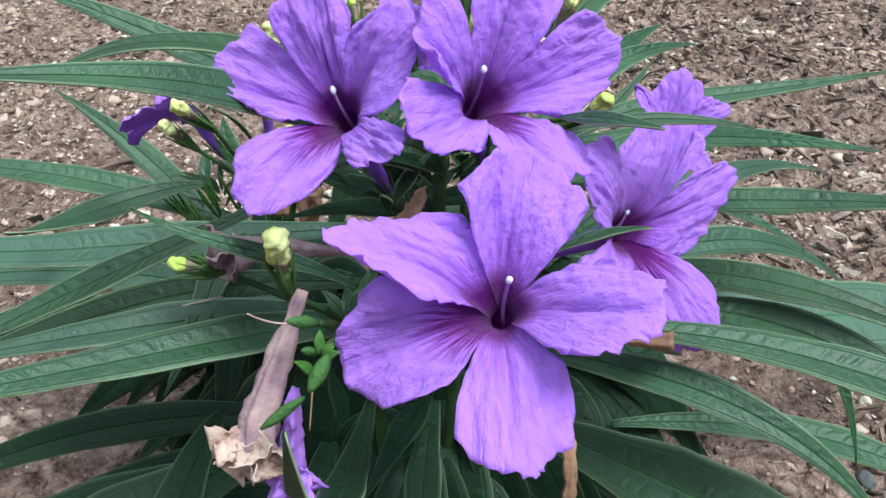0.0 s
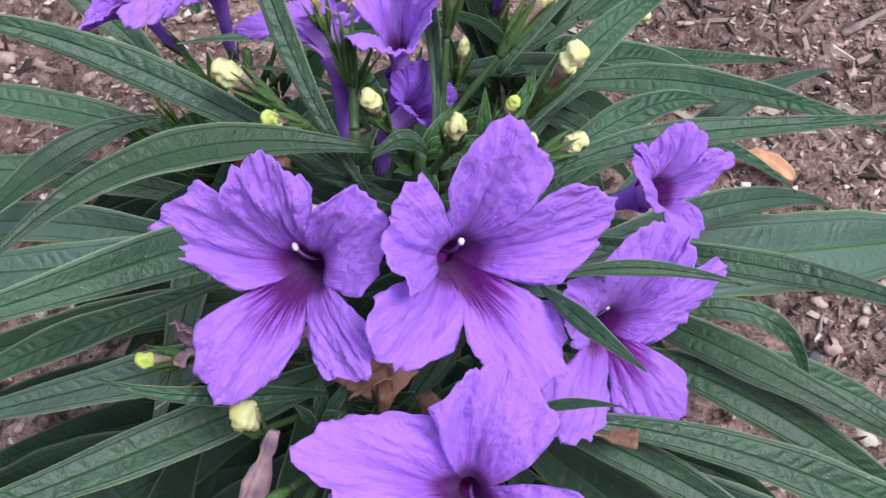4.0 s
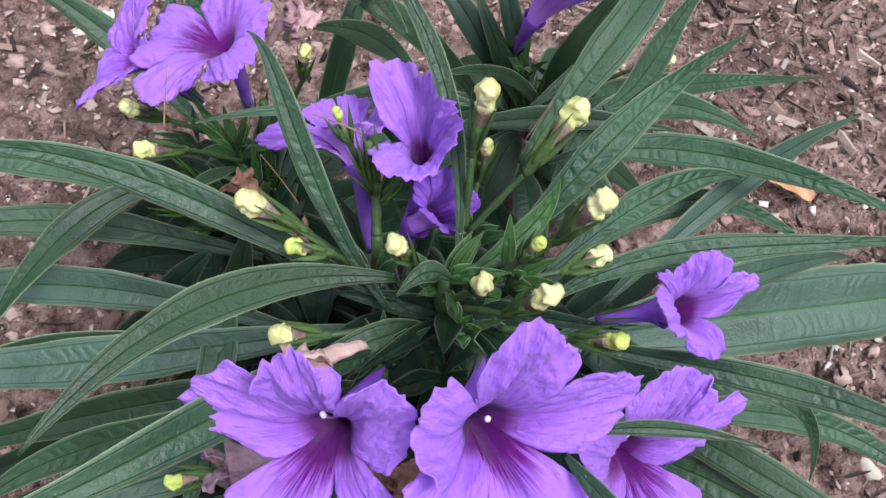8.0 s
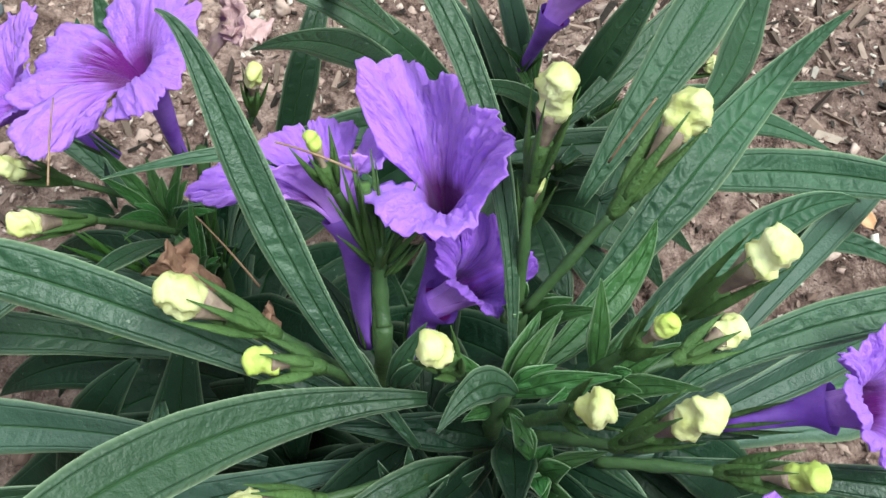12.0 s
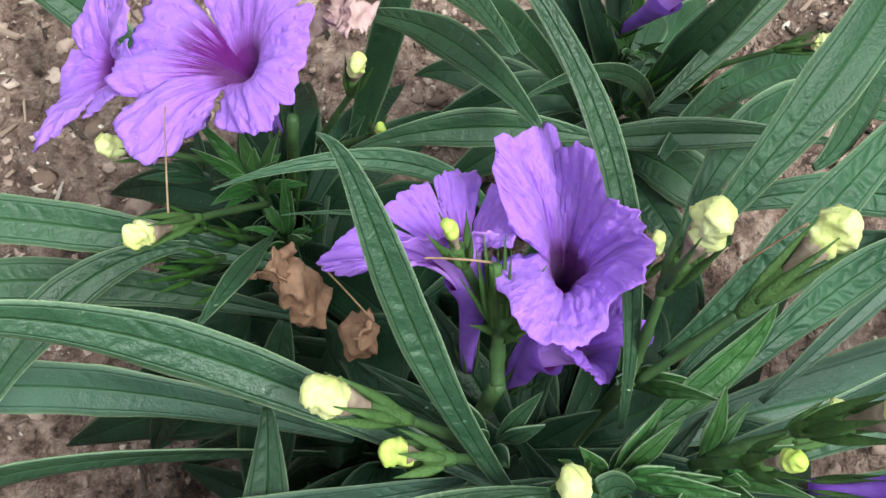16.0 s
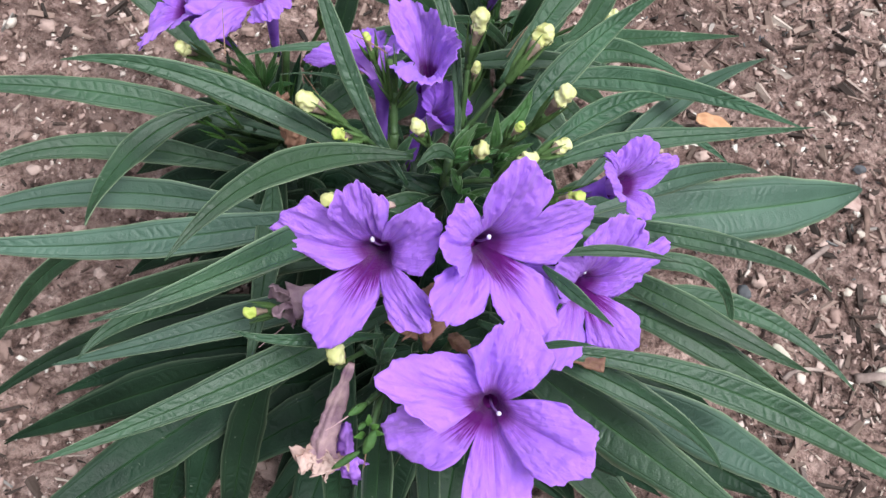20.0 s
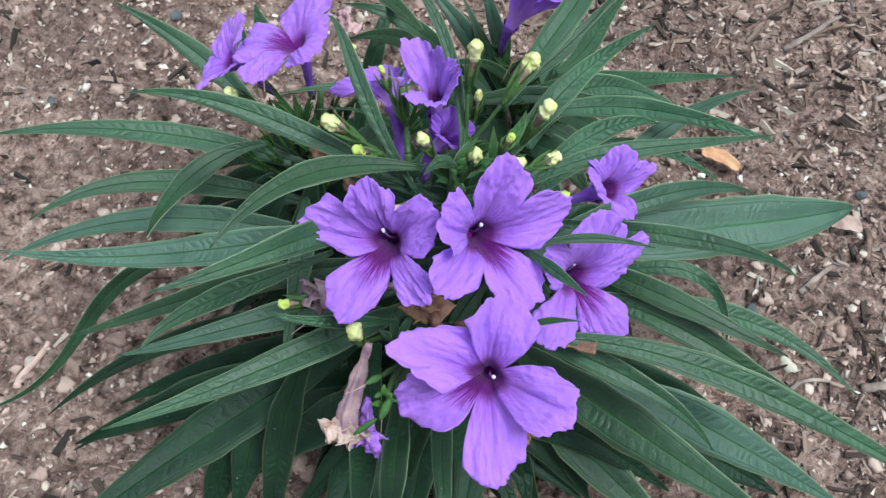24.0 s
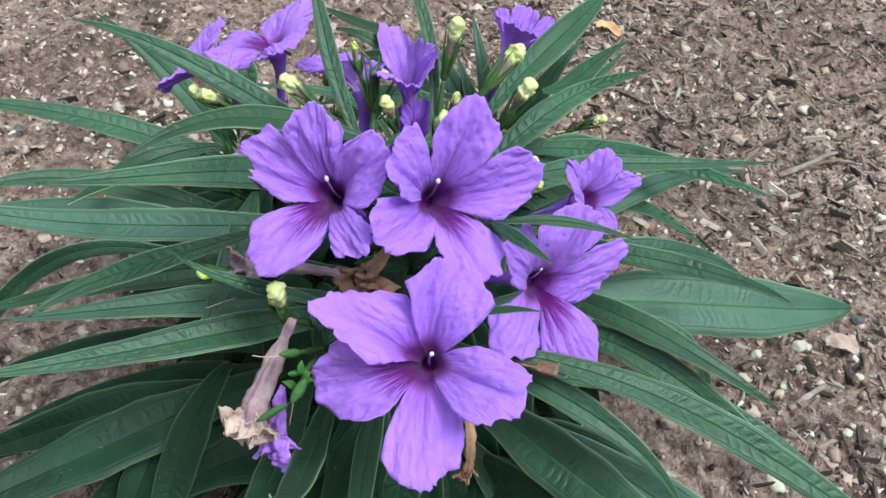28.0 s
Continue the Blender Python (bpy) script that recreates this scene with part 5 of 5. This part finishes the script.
withered(plant, [(0.0050, 0.1380, 0.1230), (0.0058, 0.1290, 0.1400), (0.0062, 0.1230, 0.1510)], [0.0015, 0.0028, 0.0018, 0.0007, 0.0004], BROWN, "withered_flower", "slim reddish-brown dried flower tube", 0.4, 0.3, 5.2)
withered(plant, [(0.0300, 0.1390, 0.1180), (0.0390, 0.1325, 0.1200), (0.0473, 0.1306, 0.1222)], [0.0012, 0.0019, 0.0022], BROWN, "withered_flower", "orange-brown dried flower tube lying under a bloom", 0.5, 0.3, 6.2)
withered(plant, [(-0.0130, 0.1650, 0.1500), (-0.0190, 0.1610, 0.1560), (-0.0230, 0.1580, 0.1570)], [0.0010, 0.0016, 0.0024], DRY, "withered_flower", "tan papery dried petal behind a bloom", 0.3, 0.6, 7.2, 3, DRY, 0.12, 0.0042)
withered(plant_left, [(-0.0440, 0.2160, 0.0980), (-0.0455, 0.2162, 0.1060), (-0.0465, 0.2170, 0.1150)], [0.0045, 0.0050, 0.0035], BROWN, "withered_flower", "crumpled orange-brown dried flower among the stems", 0.6, 0.3, 8.2, 2, BROWN)
withered(plant_left, [(-0.0360, 0.2100, 0.0950), (-0.0340, 0.2085, 0.1040), (-0.0325, 0.2080, 0.1090)], [0.003, 0.004, 0.003], BROWN, "withered_flower", "crumpled brown dried flower among the stems", 0.6, 0.3, 9.2, 1, BROWN)
withered(plant_left, [(-0.0470, 0.2640, 0.1130), (-0.0430, 0.2660, 0.1200), (-0.0390, 0.2680, 0.1240)], [0.0012, 0.002, 0.003], DRY, "withered_flower", "pale pink papery withered petals", 0.4, 0.5, 10.2, 4, DRY_ROSE, 0.12, 0.0044)


def capsule(parent, a, b2, r, label="green seed capsule"):
    r *= 0.60
    s = np.linspace(0, 1, 12)
    p = bezier([a, b2], s)
    ob = tube("seed_capsule", p, r * np.maximum(0.08, np.sin(np.pi * (0.06 + 0.9 * s)) ** 0.7), CAPSULE, parent, 12, label, 0.06, 0.12)
    return placed(ob)


capsule(plant, (-0.0165, 0.1085, 0.1370), (-0.0195, 0.1035, 0.1330), 0.0022)
capsule(plant, (-0.0205, 0.1045, 0.1310), (-0.0275, 0.1010, 0.1270), 0.0016)
capsule(plant, (-0.0190, 0.1150, 0.1380), (-0.0235, 0.1110, 0.1415), 0.0018)
capsule(plant, (-0.0190, 0.1110, 0.1350), (-0.0210, 0.1085, 0.1375), 0.0014)
stem(plant, [(-0.0110, 0.1300, 0.1150), (-0.0150, 0.1200, 0.1340), (-0.0175, 0.1095, 0.1365)], 0.0012, 0.0009)
stem(plant, [(-0.0150, 0.1200, 0.1330), (-0.0175, 0.1170, 0.1360), (-0.0190, 0.1150, 0.1380)], 0.0009, 0.0007)
bracts(plant, (-0.0185, 0.1090, 0.1370), 4, 0.0065, 0.6, 51, 0.0017, BRACT)


# long dry styles left behind by fallen flowers
def filament(parent, a, b2, sag=0.002, mat=FILAMENT):
    a, b2 = np.asarray(a, float), np.asarray(b2, float)
    return placed(tube("dry_style", bezier([a, (a + b2) / 2 + np.array([0, 0, sag]), b2], np.linspace(0, 1, 9)), np.linspace(0.00018, 0.00013, 9), mat, parent, 6, "thin dry reddish style"))


filament(plant, (-0.0314, 0.2055, 0.1303), (-0.0393, 0.2115, 0.1420))
filament(plant_left, (-0.0627, 0.2202, 0.1383), (-0.0657, 0.2399, 0.1351), 0.001)
filament(plant, (-0.0153, 0.2064, 0.1595), (-0.0245, 0.2036, 0.1703), 0.001)
filament(plant, (0.0176, 0.2067, 0.1596), (0.0215, 0.2085, 0.1705), 0.001)
filament(plant, (-0.0219, 0.1125, 0.1402), (-0.0285, 0.1060, 0.1470), -0.002, DRY_ROSE)
filament(plant, (-0.0420, 0.1400, 0.1240), (-0.0480, 0.1330, 0.1270), 0.0, DRY_ROSE)
filament(plant, (-0.0190, 0.1035, 0.1330), (-0.0195, 0.1010, 0.1270), 0.0)


# ---- stones, sticks and dead leaves on the soil ----
def stone(at, r, mat, seed, label, flatten=0.65, name="pebble"):
    rng = random.Random(seed)
    bm = bmesh.new()
    bmesh.ops.create_icosphere(bm, subdivisions=3, radius=1.0)
    r *= 0.72
    sx, sy, off = rng.uniform(0.8, 1.25), rng.uniform(0.7, 1.0), rng.uniform(0, 50)
    for v in bm.verts:
        f = 1 + 0.28 * noise.noise(v.co * 1.3 + Vector((off, 0, 0))) + 0.10 * noise.noise(v.co * 3.1 + Vector((0, off, 0)))
        v.co = Vector((v.co.x * sx * f * r, v.co.y * sy * f * r, v.co.z * flatten * f * r))
    me = bpy.data.meshes.new(name)
    bm.to_mesh(me)
    bm.free()
    me.materials.append(mat)
    me.polygons.foreach_set("use_smooth", [True] * len(me.polygons))
    ob = new(name, me)
    ob.location = (at[0], at[1], ground_height(at[0], at[1]) + r * flatten * 0.35)
    ob.rotation_euler = (0, 0, rng.uniform(0, 6.28))
    return tagged(ob, label, "pebble" if name == "pebble" else "stone", "pebbles on the soil")


def stick(a, b2, r, mat, seed, label, name="twig"):
    a = np.array([a[0], a[1], ground_height(*a) + r * 0.7])
    b2 = np.array([b2[0], b2[1], ground_height(*b2) + r * 0.7])
    rng = random.Random(seed)
    m1 = a + (b2 - a) * 0.35 + np.array([rng.uniform(-1, 1) * r * 3, rng.uniform(-1, 1) * r * 3, r])
    m2 = a + (b2 - a) * 0.7 + np.array([rng.uniform(-1, 1) * r * 3, rng.uniform(-1, 1) * r * 3, r])
    s = np.linspace(0, 1, 14)
    ob = tube(name, bezier([a, m1, m2, b2], s), r * (1 - 0.4 * s), mat, None, 8, "", 0.1, 0.35, seed * 1.7, squash=0.25)
    return tagged(ob, label, "twig" if name == "twig" else "wood chip", "twigs and splinters on the soil")


def dead_leaf(ctrl, width, mat, label):
    s = np.linspace(0, 1, 20)
    C = bezier(ctrl, s)
    T = unit(np.gradient(C, axis=0))
    S = unit(np.cross(T, [0, 0, 1]))
    P = np.zeros((20, 11, 3))
    uv = np.zeros((20, 11, 2))
    for j in range(11):
        v = -1 + 0.2 * j
        prof = np.sin(np.pi * (0.08 + 0.86 * s)) ** 0.6
        for i in range(20):
            P[i, j] = C[i] + S[i] * v * width / 2 * prof[i] + np.array([0, 0, 0.22 * width * v * v + 0.002 * noise.noise(Vector((s[i] * 4, v * 2, width * 900)))])
            uv[i, j] = (s[i], j / 10)
    return tagged(sheet("dead_leaf", P, uv, 0.0004, mat, None), label, "dead leaf", "dead leaves on the soil")


dead_leaf([(0.1370, 0.2900, 0.010), (0.1450, 0.2890, 0.012), (0.1560, 0.2820, 0.006)], 0.009, ORANGE, "dry orange-brown leaf curled on the soil")
dead_leaf([(0.1970, 0.2480, 0.006), (0.2030, 0.2500, 0.011), (0.2110, 0.2450, 0.006)], 0.0095, DRY, "pale tan dry leaf curled on the soil")
dead_leaf([(0.1000, 0.4900, 0.006), (0.1060, 0.4920, 0.010), (0.1150, 0.4830, 0.005)], 0.009, ORANGE, "small orange-brown dry leaf on the soil")
for k, (x, y, r) in enumerate(((0.2304, 0.4123, 0.0040), (0.2371, 0.4115, 0.0030), (0.2122, 0.2990, 0.0035), (0.2097, 0.2328, 0.0030), (0.1991, 0.2051, 0.0032), (0.1906, 0.2494, 0.0030), (0.1988, 0.3110, 0.0028), (-0.1677, 0.1209, 0.0030), (0.1621, 0.1263, 0.0034), (0.2128, 0.5392, 0.0045))):
    stone((x, y), r, STONE_WHITE, 70 + k, "small pale rounded pebble on the soil")
for k, (x, y, r) in enumerate(((0.1866, 0.2488, 0.0060), (0.1663, 0.2434, 0.0048), (0.1763, 0.2261, 0.0040), (0.1612, 0.1751, 0.0050), (0.2164, 0.1999, 0.0055), (0.2085, 0.1657, 0.0070), (-0.1857, 0.1769, 0.0050))):
    stone((x, y), r, STONE, 90 + k, "brownish stone on the soil")
for k, (x, y, r) in enumerate(((0.1510, 0.2050, 0.0050), (0.2200, 0.2700, 0.0040), (-0.1500, 0.3900, 0.0050), (-0.2100, 0.3300, 0.0040), (0.1850, 0.3500, 0.0035))):
    stone((x, y), r, STONE_DARK, 110 + k, "dark grey stone on the soil")
for k, (a, b2, r, m) in enumerate((((0.2139, 0.4095), (0.1795, 0.3848), 0.0018, BARK), ((0.2072, 0.3756), (0.2473, 0.3932), 0.0017, BARK), ((0.1752, 0.2136), (0.1932, 0.2266), 0.0016, BARK_GREY), ((0.1586, 0.2353), (0.1760, 0.2443), 0.0015, BARK), ((0.2008, 0.3733), (0.2371, 0.3938), 0.0019, BARK_GREY), ((0.2170, 0.2491), (0.2103, 0.2284), 0.0018, BARK), ((0.1933, 0.1643), (0.2117, 0.1622), 0.0022, BARK_GREY), ((0.1908, 0.1354), (0.2060, 0.1333), 0.0022, BARK), ((-0.190, 0.165), (-0.180, 0.187), 0.0020, DRY), ((-0.150, 0.420), (-0.185, 0.400), 0.0018, BARK), ((0.100, 0.430), (0.128, 0.418), 0.0018, BARK), ((0.240, 0.330), (0.262, 0.352), 0.0020, BARK_GREY), ((0.255, 0.455), (0.300, 0.470), 0.0020, BARK))):
    stick(a, b2, r, m, 130 + k, "thin weathered twig lying on the soil" if m != DRY else "pale dry splinter lying on the soil")

rng = random.Random(912)
for k in range(18):
    x, y = rng.uniform(0.15, 0.40), rng.uniform(0.16, 0.66)
    a, l = rng.gauss(0.5, 0.6), rng.uniform(0.012, 0.034)
    stick((x, y), (x + l * math.cos(a), y + l * math.sin(a)), rng.uniform(0.0009, 0.0019), BARK if k % 3 else BARK_GREY, 300 + k, "thin weathered twig lying on the soil")

rng = random.Random(515)
for k in range(30):
    x, y = rng.uniform(0.10, 0.34) if k % 3 else rng.uniform(-0.32, -0.12), rng.uniform(0.10, 0.60)
    pale = rng.random() < 0.6
    stone((x, y), rng.uniform(0.0016, 0.0036), STONE_WHITE if pale else STONE, 700 + k, "small pale rounded pebble on the soil" if pale else "small brownish pebble on the soil")

# single chips of bark, parts of the ground
chip_meshes = []
rng = random.Random(77)
for k in range(10):
    me = bpy.data.meshes.new("wood_chip")
    me.from_pydata(chip_shape(rng, 1.0, rng.uniform(0.09, 0.24), rng.uniform(0.06, 0.14)), [], BOX)
    me.materials.append(BARK if k % 3 else BARK_GREY)
    chip_meshes.append(me)
for k in range(330):
    x, y = (rng.uniform(0.10, 0.40) if k % 4 else rng.uniform(-0.34, -0.08)), rng.uniform(0.02, 0.68)
    if (x / 0.13) ** 2 + ((y - 0.19) / 0.12) ** 2 < 1:
        continue
    c = new("wood_chip", chip_meshes[k % 10])
    l = 0.005 + 0.010 * rng.random() ** 2
    c.scale = (l, l * rng.uniform(0.6, 1.0), l * rng.uniform(0.6, 1.1))
    c.location = (x, y, ground_height(x, y) + 0.0012)
    c.rotation_euler = (rng.gauss(0, 0.2), rng.gauss(0, 0.2), rng.uniform(0, 6.28))
    c.parent = ground
